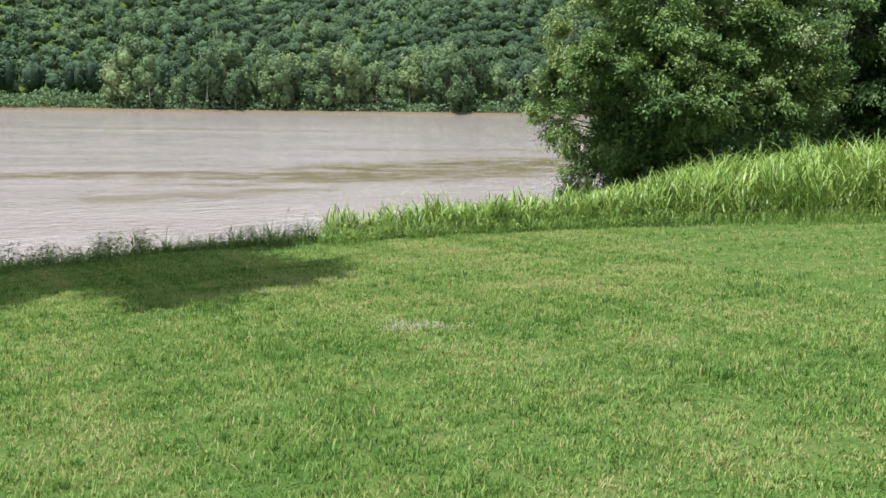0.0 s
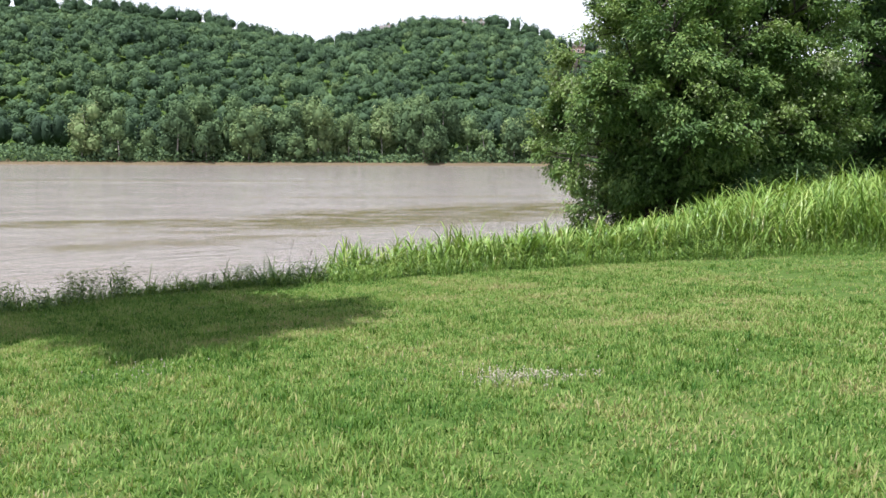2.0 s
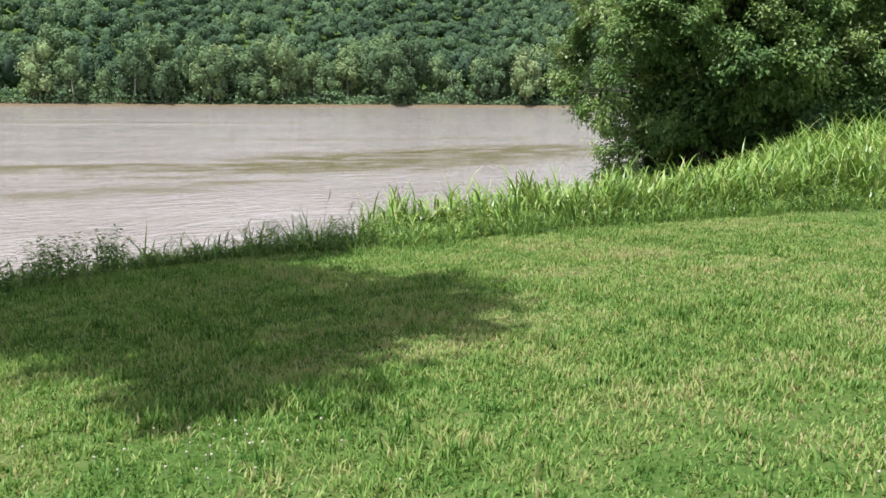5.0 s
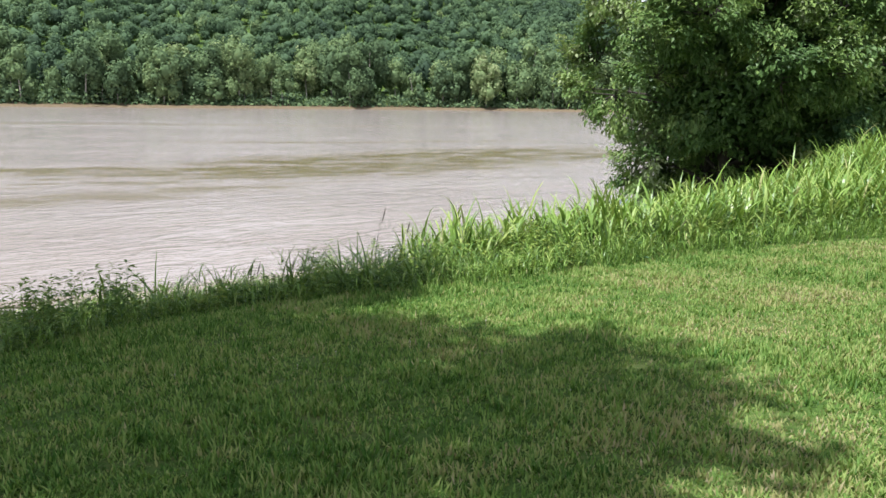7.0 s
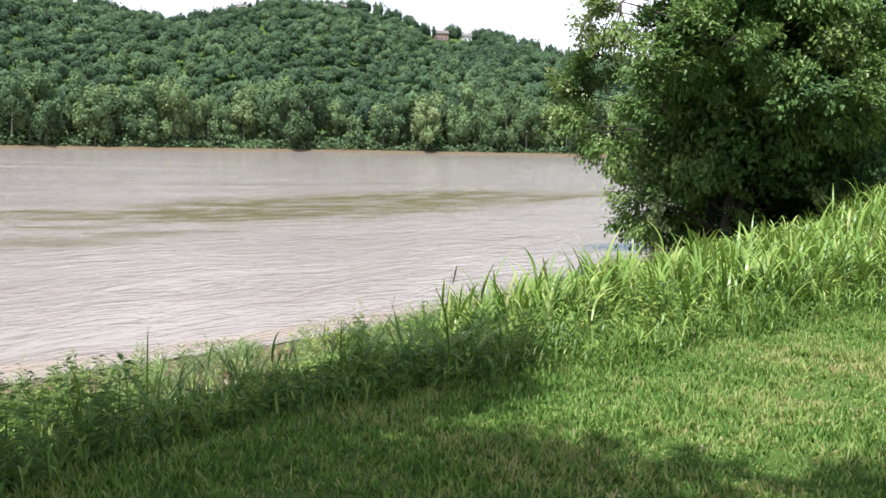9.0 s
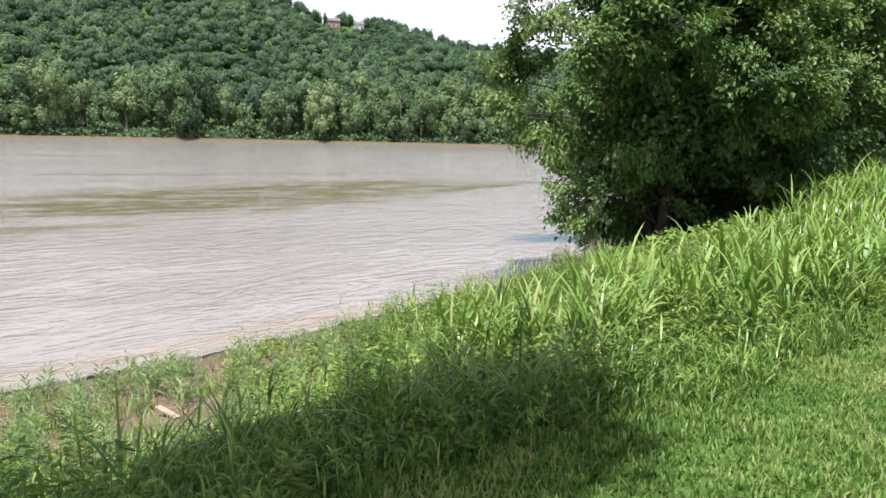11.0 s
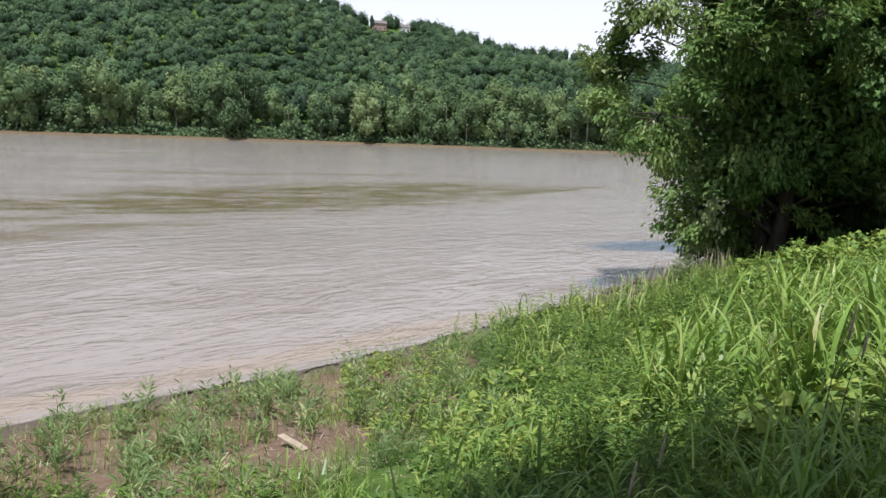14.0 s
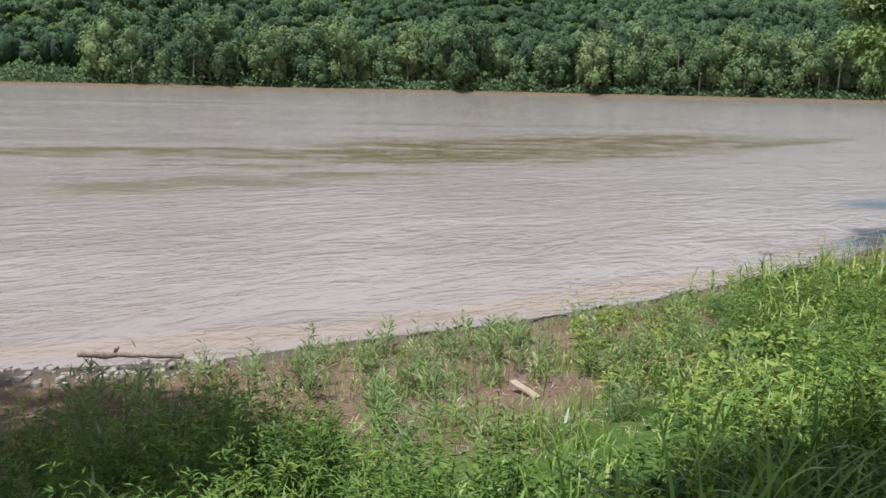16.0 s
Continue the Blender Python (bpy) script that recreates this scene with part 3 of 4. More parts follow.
pile.add(*cards(np.stack([ux, uy, ground_z(ux, uy) + 0.2 + np.maximum(uh, 0)], 1), rng.normal(size=(nu, 3)) + (0, -0.6, 0.6), rng.uniform(0.6, 1.5, nu), np.clip(rng.normal(0.35, 0.2, nu), 0, 1)))
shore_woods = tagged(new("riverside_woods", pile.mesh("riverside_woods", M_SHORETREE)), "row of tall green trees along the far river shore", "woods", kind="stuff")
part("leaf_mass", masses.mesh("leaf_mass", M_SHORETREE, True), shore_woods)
part("trunk", stems.mesh("riverside_trunks", M_PALEBARK, True), shore_woods, "pale slender trunks")


# ---- trees on the near bank ----
def tree(name, x, y, centre, radii, n_lumps, n_sprays, per_spray, leaf, label, seed, trunk_r=0.28, trunks=1, tint0=0.5, lump_r=(1.1, 2.0), tight=0.34, tuck=0.45, cored=0.5, barrel=2.0, heart=13000, heart_leaf=(0.2, 0.38), rise=1.0, peak=2.0):
    """A broadleaf tree: tapered trunks, limbs out to masses of foliage, twigs and leaves in sprays round each mass."""
    g = np.random.default_rng(seed)
    root = tagged(new(name), label, "tree")
    z0 = float(ground_z(x, y)) - 0.15
    root.location = (x, y, z0)
    c, rad = np.array(centre) - (x, y, z0), np.array(radii)
    wood_pile, pile = Pile(), Pile()
    t = np.linspace(0, 1, 9)
    boles = []
    for k in range(trunks):
        a = 6.28 * k / trunks + g.random()
        sway = 0.0 if trunks == 1 else rad[0] * 0.3
        top = c[2] + rad[2] * rise * 0.8
        b = np.stack([c[0] * t ** 1.4 + math.cos(a) * (sway * t + 0.18 * (trunks > 1)) + 0.1 * np.sin(t * 6 + k), c[1] * t ** 1.4 + math.sin(a) * (sway * t + 0.18 * (trunks > 1)) + 0.1 * np.cos(t * 5 + k), top * t], 1)
        wood_pile.add(*tube(b, trunk_r * ((1.04 - t) ** 0.8 + 0.5 * np.exp(-t * 25)) + 0.01, 9))
        boles.append(b)
    d = unit(g.normal(size=(n_lumps, 3)))
    level = np.linspace(-0.93, 0.93 * rise, n_lumps)
    d[:, 2] = np.where(level > 0, level / rise, level)
    pw = np.where(d[:, 2:] < 0, barrel, peak)
    d[:, :2] = unit(d[:, :2]) * (1 - np.abs(d[:, 2:]) ** pw) ** (1 / pw)
    lr = g.uniform(*lump_r, n_lumps)
    tall = np.where(d[:, 2:] > 0, (1, 1, rise), 1.0)
    centres = c + d * (rad * tall - lr[:, None] * 0.75) * g.uniform(0.80, 1.07, (n_lumps, 1))
    low = np.clip((-0.08 - d[:, 2:]) / 0.62, 0, 1)
    centres[:, :2] = c[:2] + (centres[:, :2] - c[:2]) * (1 - low * (tuck * 0.3, tuck * 1.8))
    n_in = int(n_lumps * cored)
    inner = unit(g.normal(size=(n_in, 3)))
    inner = c + inner * np.where(inner[:, 2:] > 0, (1, 1, rise), 1.0) * rad * g.uniform(0.25, 0.65, (n_in, 1))
    centres, lr = np.concatenate([centres, inner]), np.concatenate([lr, g.uniform(*lump_r, n_in)])
    centres[:, 2] = np.maximum(centres[:, 2], 0.5)
    tt = np.linspace(0, 1, 6)
    for p in centres:
        b = boles[g.integers(trunks)]
        u = np.clip((p[2] * 0.75 - 0.6) / b[-1, 2], 0.05, 0.95)
        st = np.array([np.interp(u, t, b[:, i]) for i in range(3)])
        sag = np.sin(tt * np.pi)[:, None] * np.array([0, 0, 0.10]) * np.linalg.norm(p - st)
        wood_pile.add(*tube(st + (p - st) * tt[:, None] + sag, trunk_r * 0.32 * (1.1 - tt) + 0.008, 5))
    n_tufts = n_sprays // 7
    k = g.integers(0, len(centres), n_tufts)
    d2 = unit(g.normal(size=(n_tufts, 3)) + unit(centres[k] - c) * 0.7 + (0, 0, 0.4))
    tips = centres[k] + d2 * lr[k, None] * g.uniform(0.65, 1.2, (n_tufts, 1)) * (1, 1, 0.85)
    tone = g.normal(0, 0.12, n_tufts)
    u = g.integers(0, n_tufts, n_sprays)
    ends = tips[u] + d2[u] * g.uniform(-0.55, 0.3, (n_sprays, 1)) * tight * 1.6 + g.normal(0, 1, (n_sprays, 3)) * (tight * 0.75, tight * 0.75, tight * 0.55)
    k, d2, tone = k[u], unit(d2[u] + g.normal(0, 0.3, (n_sprays, 3))), tone[u]
    keep = ends[:, 2] > 0.35
    ends, d2, k, tone = ends[keep], d2[keep], k[keep], tone[keep]
    q = np.linspace(0, 1, 3)
    for e, kk in zip(ends[::3], k[::3]):
        p = centres[kk]
        wood_pile.add(*tube(p + (e - p) * q[:, None], 0.022 * (1.1 - q) + 0.004, 3))
    n = len(ends) * per_spray
    j = np.repeat(np.arange(len(ends)), per_spray)
    along = g.uniform(-0.5, 1.0, (n, 1))
    pos = ends[j] + d2[j] * along * tight * 1.3 + g.normal(0, 1, (n, 3)) * (tight * 0.5, tight * 0.5, tight * 0.38)
    way = d2[j] * 0.9 + g.normal(0, 0.5, (n, 3)) + (0, 0, -0.5)
    tint = np.clip(tint0 + g.normal(0, 0.10, len(centres))[k][j] + tone[j] + g.normal(0, 0.06, len(ends))[j] + g.normal(0, 0.10, n), 0, 1)
    upv = unit(unit(g.normal(0, 0.45, (len(ends), 3)) + (0, 0, 1) + d2 * 0.7)[j] + g.normal(0, 0.22, (n, 3)))
    L = leaf * g.uniform(0.65, 1.25, n)
    pile.add(*leaves(pos, way, upv, L, L * g.uniform(0.42, 0.66, n), tint))
    # inner leaves: the crown's deep shade put into a lower tint
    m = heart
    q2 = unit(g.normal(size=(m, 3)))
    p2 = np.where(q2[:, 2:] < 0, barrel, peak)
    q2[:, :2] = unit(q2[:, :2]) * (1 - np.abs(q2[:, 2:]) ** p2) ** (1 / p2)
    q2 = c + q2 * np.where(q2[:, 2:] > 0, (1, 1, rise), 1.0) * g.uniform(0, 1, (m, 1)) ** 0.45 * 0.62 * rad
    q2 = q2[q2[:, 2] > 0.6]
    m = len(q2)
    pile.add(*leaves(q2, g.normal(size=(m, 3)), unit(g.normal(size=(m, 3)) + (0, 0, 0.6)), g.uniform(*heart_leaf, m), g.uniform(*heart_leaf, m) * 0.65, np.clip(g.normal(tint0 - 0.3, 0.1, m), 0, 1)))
    part("trunk", wood_pile.mesh("trunk", M_BARK, True), root, "grey-brown trunk and limbs")
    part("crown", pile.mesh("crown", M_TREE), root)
    return root


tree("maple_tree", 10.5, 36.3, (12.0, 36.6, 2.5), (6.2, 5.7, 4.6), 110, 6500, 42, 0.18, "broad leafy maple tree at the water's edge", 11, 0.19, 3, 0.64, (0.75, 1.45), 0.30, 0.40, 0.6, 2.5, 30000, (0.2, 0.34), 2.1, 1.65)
# the shrubs' low tints stand in for the shade under the trees
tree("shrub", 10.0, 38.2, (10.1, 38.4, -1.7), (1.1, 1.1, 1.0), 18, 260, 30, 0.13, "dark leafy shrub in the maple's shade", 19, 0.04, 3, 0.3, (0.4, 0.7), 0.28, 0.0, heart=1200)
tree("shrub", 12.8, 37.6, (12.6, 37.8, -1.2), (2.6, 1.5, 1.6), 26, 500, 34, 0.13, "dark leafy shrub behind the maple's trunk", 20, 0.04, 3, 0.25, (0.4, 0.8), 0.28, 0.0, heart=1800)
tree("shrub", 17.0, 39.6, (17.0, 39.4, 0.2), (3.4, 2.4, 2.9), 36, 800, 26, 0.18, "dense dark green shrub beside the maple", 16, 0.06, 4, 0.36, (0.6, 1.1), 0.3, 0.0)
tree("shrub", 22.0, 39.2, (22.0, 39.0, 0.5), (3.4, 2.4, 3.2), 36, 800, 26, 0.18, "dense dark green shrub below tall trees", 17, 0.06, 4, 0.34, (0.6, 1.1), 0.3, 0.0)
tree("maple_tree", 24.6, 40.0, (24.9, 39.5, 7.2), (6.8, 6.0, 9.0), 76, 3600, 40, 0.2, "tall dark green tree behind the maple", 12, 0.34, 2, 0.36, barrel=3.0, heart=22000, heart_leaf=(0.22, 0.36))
tree("maple_tree", 29.0, 33.0, (28.5, 33.0, 6.5), (6.5, 6.0, 8.0), 50, 1600, 34, 0.20, "dark green tree beside tall bank grass", 13, 0.3, 2, 0.4)
# unseen trees, crowns placed and shaped to cast the lawn and bank shade
tree("shade_tree", -11.4, 9.8, (-8.9, 11.25, 12.0), (4.9, 4.4, 2.6), 50, 1400, 24, 0.30, "leafy tree shading the lawn", 14, 0.32, 1, 0.5, (0.7, 1.3), heart=1300)
tree("shade_tree", -19.0, 15.4, (-15.8, 17.7, 11.0), (4.8, 4.5, 2.8), 60, 1700, 26, 0.30, "leafy tree shading the muddy bank", 15, 0.34, 1, 0.5, (0.7, 1.4), heart=3000)
# added out of view only to throw shade on the bank weeds
tree("shade_tree", -9.9, 14.3, (-6.8, 15.8, 11.0), (1.25, 1.5, 0.9), 22, 560, 26, 0.28, "slender leaning tree overhanging the bank", 18, 0.2, 1, 0.5, (0.5, 0.9), heart=400)


# ---- hilltop houses ----
def box(name, size, mat, at=(0, 0, 0), bevel=0.03):
    bm = bmesh.new()
    bmesh.ops.create_cube(bm, size=1)
    bmesh.ops.scale(bm, vec=size, verts=bm.verts)
    bmesh.ops.translate(bm, vec=at, verts=bm.verts)
    bmesh.ops.bevel(bm, geom=bm.edges[:], offset=bevel, segments=1, affect="EDGES")
    return bm_mesh(name, bm, mat)


def house(x, y, w, d, h, wall_mat, label):
    root = tagged(new("house"), label, "house", "houses on the hilltop")
    root.location = (x, y, float(ground_z(x, y)) - 0.5)
    part("wall", box("wall", (w, d, h), wall_mat, (0, 0, h / 2)), root)
    bm = bmesh.new()
    a, b, rise = w / 2 + 0.5, d / 2 + 0.5, d * 0.32
    vs = [bm.verts.new(p) for p in ((-a, -b, h - 0.1), (a, -b, h - 0.1), (a, b, h - 0.1), (-a, b, h - 0.1), (-a, 0, h + rise), (a, 0, h + rise))]
    for f in ((0, 1, 5, 4), (2, 3, 4, 5), (0, 4, 3), (1, 2, 5), (3, 2, 1, 0)):
        bm.faces.new([vs[i] for i in f])
    part("roof", bm_mesh("roof", bm, M_ROOF), root, "grey shingle gable roof")
    part("chimney", box("chimney", (0.9, 0.9, rise + 1.6), M_BRICK, (w * 0.28, 0.4, h + rise * 0.6)), root, "brick chimney")
    glass, rim = box("pane", (1.1, 0.06, 1.5), M_GLASS, (0, 0, 0), 0.01), box("frame", (1.4, 0.1, 1.8), M_WHITE, (0, 0, 0), 0.02)
    n = max(2, int(w / 2.6))
    for fl in range(int(h // 2.7)):
        for i in range(n):
            win = part("window", rim, root, "white window frame")
            win.location = ((i + 0.5) / n * w - w / 2, -d / 2 - 0.05, 1.6 + fl * 2.7)
            pane = part("pane", glass, win)
            pane.location = (0, -0.06, 0)
    return root


house(*HOUSES[0], 9.0, 7.0, 5.0, M_BRICK, "brick house with white windows among hilltop trees")
house(*HOUSES[1], 6.0, 6.0, 4.2, M_WHITE, "white house half hidden by hilltop trees")
house(*HOUSES[2], 8.0, 7.0, 4.4, M_WHITE, "white house among hilltop trees")
house(*HOUSES[3], 8.0, 7.0, 4.4, M_BRICK, "brick house half hidden by hilltop trees")
house(*HOUSES[4], 8.0, 7.0, 5.6, M_WHITE, "small white house among hilltop trees")


# ---- bank plants ----
def on_ground(x, y, sink=0.02):
    return np.stack([x, y, ground_z(x, y) - sink], 1)


def reeds(pile, g, base, height, tint0, blades=7, width=0.034, seg=6, stems=None):
    """Tall grass: upright stems with long arching blades along them."""
    n = len(base)
    az0 = g.random(n) * 6.28
    lean = np.abs(g.normal(0, 0.10, n))
    (stems or pile).add(*ribbons(base, az0, lean, g.uniform(0, 0.35, n), height, np.full(n, 0.012), 4, np.clip(tint0 - 0.05, 0, 1)))
    j = np.repeat(np.arange(n), blades)
    m = len(j)
    u = np.tile(np.linspace(0.02, 0.72, blades), n) + g.uniform(-0.05, 0.08, m)
    hz = u * height[j]
    off = np.sin(lean[j]) * hz
    b = base[j] + np.stack([np.cos(az0[j]) * off, np.sin(az0[j]) * off, hz * np.cos(lean[j])], 1)
    L = height[j] * g.uniform(0.38, 0.68, m)
    pile.add(*ribbons(b, g.random(m) * 6.28, g.uniform(0.12, 0.55, m), g.uniform(0.5, 2.1, m), L, width * g.uniform(0.7, 1.3, m), seg, np.where(g.random(m) < 0.012, 0.97, np.clip(tint0[j] + g.normal(0, 0.15, m), 0, 0.92))))


def forbs(pile, g, base, height, tint0, count=16, leaf=0.09, ratio=0.28, stems=None, rise=(-0.25, 0.75)):
    """Leafy weeds: a thin stem with small pointed leaves all the way up and a few side shoots."""
    n = len(base)
    az0, lean = g.random(n) * 6.28, np.abs(g.normal(0, 0.16, n))
    (stems or pile).add(*ribbons(base, az0, lean, g.uniform(-0.1, 0.4, n), height, np.full(n, 0.009), 3, np.clip(tint0 - 0.1, 0, 1)))
    j = np.repeat(np.arange(n), count)
    m = len(j)
    u = g.uniform(0.12, 1.0, m)
    hz = u * height[j]
    off = np.sin(lean[j]) * hz * 1.15
    a = g.random(m) * 6.28
    shoot = g.uniform(0, 0.22, m) * height[j] * (1.1 - u)
    b = base[j] + np.stack([np.cos(az0[j]) * off + np.cos(a) * shoot, np.sin(az0[j]) * off + np.sin(a) * shoot, hz * 0.97], 1)
    way = np.stack([np.cos(a), np.sin(a), g.uniform(*rise, m)], 1)
    L = leaf * g.uniform(0.6, 1.3, m) * (1.25 - 0.45 * u)
    pile.add(*leaves(b, way, unit(g.normal(0, 0.25, (m, 3)) + (0, 0, 1)), L, L * ratio * g.uniform(0.8, 1.3, m), np.clip(tint0[j] + g.normal(0, 0.10, m) + 0.2 * (u - 0.5), 0, 1)))


def sown(g, n, x0, x1, s0, s1):
    """Places on the bank between two shares of the way from lawn to water."""
    x = g.uniform(x0, x1, n)
    e, sh = np.interp(x, EDGE_X, EDGE_Y), np.interp(x, SHORE_X, SHORE_Y)
    return x, e + (sh - e) * g.uniform(s0, s1, n)


g1 = np.random.default_rng(21)
belt = Pile()
x, y = sown(g1, 6200, 0.6, 26, 0.03, 0.42)
keep = g1.random(len(x)) < np.clip(0.45 + 0.5 * wob(x, y, 0.8, 4) + 0.03 * x, 0.12, 1)
x, y = x[keep], y[keep]
h = np.interp(x, (0, 2, 5, 8, 12, 20), (0.9, 0.95, 0.85, 1.25, 1.75, 2.2)) * g1.uniform(0.76, 1.06, len(x)) * (1 + 0.12 * wob(x, y, 1.0, 7)) * np.where(x < 9, np.interp(bank_s(x, y), (0.12, 0.35), (1, 0.72)), 1)
reeds(belt, g1, on_ground(x, y), h, np.clip(g1.normal(0.58, 0.13, len(x)) + 0.14 * wob(x, y, 0.6, 27), 0, 1), 7, 0.040)
tagged(new("tall_grass", belt.mesh("tall_grass", M_REED)), "belt of tall bright green reed grass on the bank", "tall grass", kind="stuff")

fringe = Pile()
x, y = sown(g1, 8000, -12, 20, -0.012, 0.10)
reeds(fringe, g1, on_ground(x, y), g1.uniform(0.14, 0.40, len(x)) * np.where(x < -1, 0.7, 1), np.clip(g1.normal(0.45, 0.15, len(x)), 0, 1), 4, 0.014, 3)
x, y = sown(g1, 1900, -9, 4, 0.05, 0.62)
keep = (g1.random(len(x)) < np.clip(0.55 + 0.5 * wob(x, y, 0.9, 2), 0.05, 1)) & ~((x < -3.0) & (bank_s(x, y) > 0.36) & (g1.random(len(x)) < 0.85))
x, y = x[keep], y[keep]
reeds(fringe, g1, on_ground(x, y), g1.uniform(0.25, 0.58, len(x)), np.clip(g1.normal(0.66, 0.13, len(x)), 0, 1), 4, 0.019, 3)
x, y = sown(g1, 9000, -11, 1, 0.42, 0.95)
keep = (g1.random(len(x)) < np.clip(0.42 + 1.0 * wob(x, y, 0.6, 13), 0.10, 1)) & (np.hypot(x + 4.5, y - 25.3) > 0.75)
x, y = x[keep], y[keep]
reeds(fringe, g1, on_ground(x, y), g1.uniform(0.1, 0.36, len(x)), np.clip(g1.normal(0.78, 0.16, len(x)), 0, 1), 3, 0.009, 3)
x, y = sown(g1, 1500, -0.5, 15, 0.30, 0.97)
keep = ~((x > 4) & (x < 9.6) & (bank_s(x, y) > 0.84)) & (g1.random(len(x)) < np.clip(0.4 + 1.0 * wob(x, y, 0.7, 17), 0.05, 1))
x, y = x[keep], y[keep]
reeds(fringe, g1, on_ground(x, y), g1.uniform(0.4, 0.95, len(x)) * np.interp(x, (3, 8), (1, 0.5)), np.clip(g1.normal(0.7, 0.13, len(x)), 0, 0.92), 5, 0.026, 5)
x, y = sown(g1, 190, -10, -1.5, 0.03, 0.22)
keep = wob(x, y, 0.6, 19) > 0.0
x, y = x[keep], y[keep]
reeds(fringe, g1, on_ground(x, y), g1.uniform(0.3, 0.62, len(x)), np.clip(g1.normal(0.42, 0.12, len(x)), 0, 0.9), 6, 0.02, 5)
tagged(new("rough_grass", fringe.mesh("rough_grass", M_REED)), "unmown grass fringe along the lawn edge and bank", "grass", kind="stuff")

thicket = Pile()
x, y = sown(g1, 6500, -12, 9, 0.0, 0.45)
keep = (g1.random(len(x)) < np.clip(0.6 + 0.55 * wob(x, y, 0.75, 1), 0.08, 1)) & ~((x < -3.5) & (bank_s(x, y) > 0.36))
x, y = x[keep], y[keep]
h = g1.uniform(0.35, 0.75, len(x)) * np.interp(x, (-9, -5, 0, 8), (1.0, 0.95, 1.0, 1.15)) * (0.85 + 0.45 * wob(x, y, 0.5, 14)) * np.maximum(np.interp(x, (-7, -5.5, -3.2, -1), (0.8, 0.45, 0.5, 0.92)), np.interp(bank_s(x, y), (0.10, 0.18), (1.05, 0)) * (x < -4.5))
# weeds at x < -1 tinted darker, standing in for tree shade there
forbs(thicket, g1, on_ground(x, y), h, np.clip(g1.normal(0.5, 0.14, len(x)) + 0.12 * wob(x, y, 1.2, 3) - np.where(x < -1, 0.08, 0), 0, 1), 19, 0.090, 0.34)
x, y = sown(g1, 5600, -3.5, 14, 0.25, 0.97)
keep = (g1.random(len(x)) < np.clip(0.5 + 1.3 * wob(x, y, 0.5, 5) - 0.9 * np.clip(bank_s(x, y) - 0.6, 0, 1) * (x < 0.5) * 2, 0.03, 1)) & ~((x > 4) & (x < 9.6) & (bank_s(x, y) > 0.84))
x, y = x[keep], y[keep]
forbs(thicket, g1, on_ground(x, y), g1.uniform(0.25, 0.65, len(x)) * (0.95 + 0.75 * wob(x, y, 0.45, 8)) * np.interp(x, (3, 8), (1, 0.5)), np.clip(g1.normal(0.62, 0.19, len(x)) + 0.2 * wob(x, y, 0.7, 12), 0, 0.95), 16, 0.105, 0.36)
tagged(new("weed_thicket", thicket.mesh("weed_thicket", M_WEED)), "dense thicket of green leafy weeds on the bank", "weeds", kind="stuff")

vines = Pile()
x, y = sown(g1, 36000, -2.2, 11.0, 0.10, 0.66)
keep = wob(x, y, 0.7, 11) + 0.3 * wob(x, y, 0.25, 33) > 0.25
x, y = x[keep], y[keep]
n = len(x)
b = on_ground(x, y) + np.stack([0 * x, 0 * x, g1.uniform(0.05, 0.62, n) * (0.7 + 0.5 * wob(x, y, 0.5, 6))], 1)
L = g1.uniform(0.08, 0.19, n)
vines.add(*leaves(b, g1.normal(size=(n, 3)) * (1, 1, 0.4) + (0, 0, -0.2), unit(g1.normal(0, 0.35, (n, 3)) + (0, -0.3, 1)), L, L * 0.95, np.clip(g1.normal(0.66, 0.14, n) + 0.15 * wob(x, y, 0.4, 31), 0, 0.97)))
tagged(new("vine_leaves", vines.mesh("vine_leaves", M_WEED)), "sprawling broad-leaved vine over the bank weeds", "vine", kind="stuff")


def tuft_mesh(kind, seed):
    g = np.random.default_rng(seed)
    p, st = Pile(), Pile()
    if kind == "tuft":
        n = 34
        base = np.c_[g.normal(0, 0.16, (n, 2)), np.full(n, -0.03)]
        reeds(p, g, base, g.uniform(0.55, 1.0, n), np.clip(g.normal(0.62, 0.15, n), 0, 1), 6, 0.036, 6, st)
        return st.mesh("stem", M_REED), p.mesh("blades", M_REED)
    if kind == "dark":
        # shade at the lawn edge put into these blades as a low tint
        n = 26
        base = np.c_[g.normal(0, 0.10, (n, 2)), np.full(n, -0.03)]
        p.add(*ribbons(base, g.random(n) * 6.28, g.uniform(0.1, 0.6, n), g.uniform(0.6, 1.6, n), g.uniform(0.6, 1.0, n), np.full(n, 0.022), 7, np.clip(g.normal(0.3, 0.12, n), 0, 1)))
        return p.mesh("arching_tuft", M_REED)
    if kind == "seedling":
        n = int(g.integers(2, 6))
        base = np.c_[g.normal(0, 0.05, (n, 2)), np.full(n, -0.02)]
        forbs(p, g, base, g.uniform(0.2, 0.52, n), np.clip(g.normal(0.5, 0.2, n), 0, 1), 15, 0.135, 0.15, st, (0.2, 1.6))
        return st.mesh("stem", M_PALEWEED), p.mesh("leaves", M_PALEWEED)
    n = int(g.integers(9, 16))
    base = np.c_[g.normal(0, 0.18, (n, 2)), np.full(n, -0.03)]
    forbs(p, g, base, g.uniform(0.55, 1.0, n), np.clip(g.normal(0.42, 0.1, n), 0, 1), 56, 0.095, 0.22, st)
    return st.mesh("stem", M_WEED), p.mesh("leaves", M_WEED)


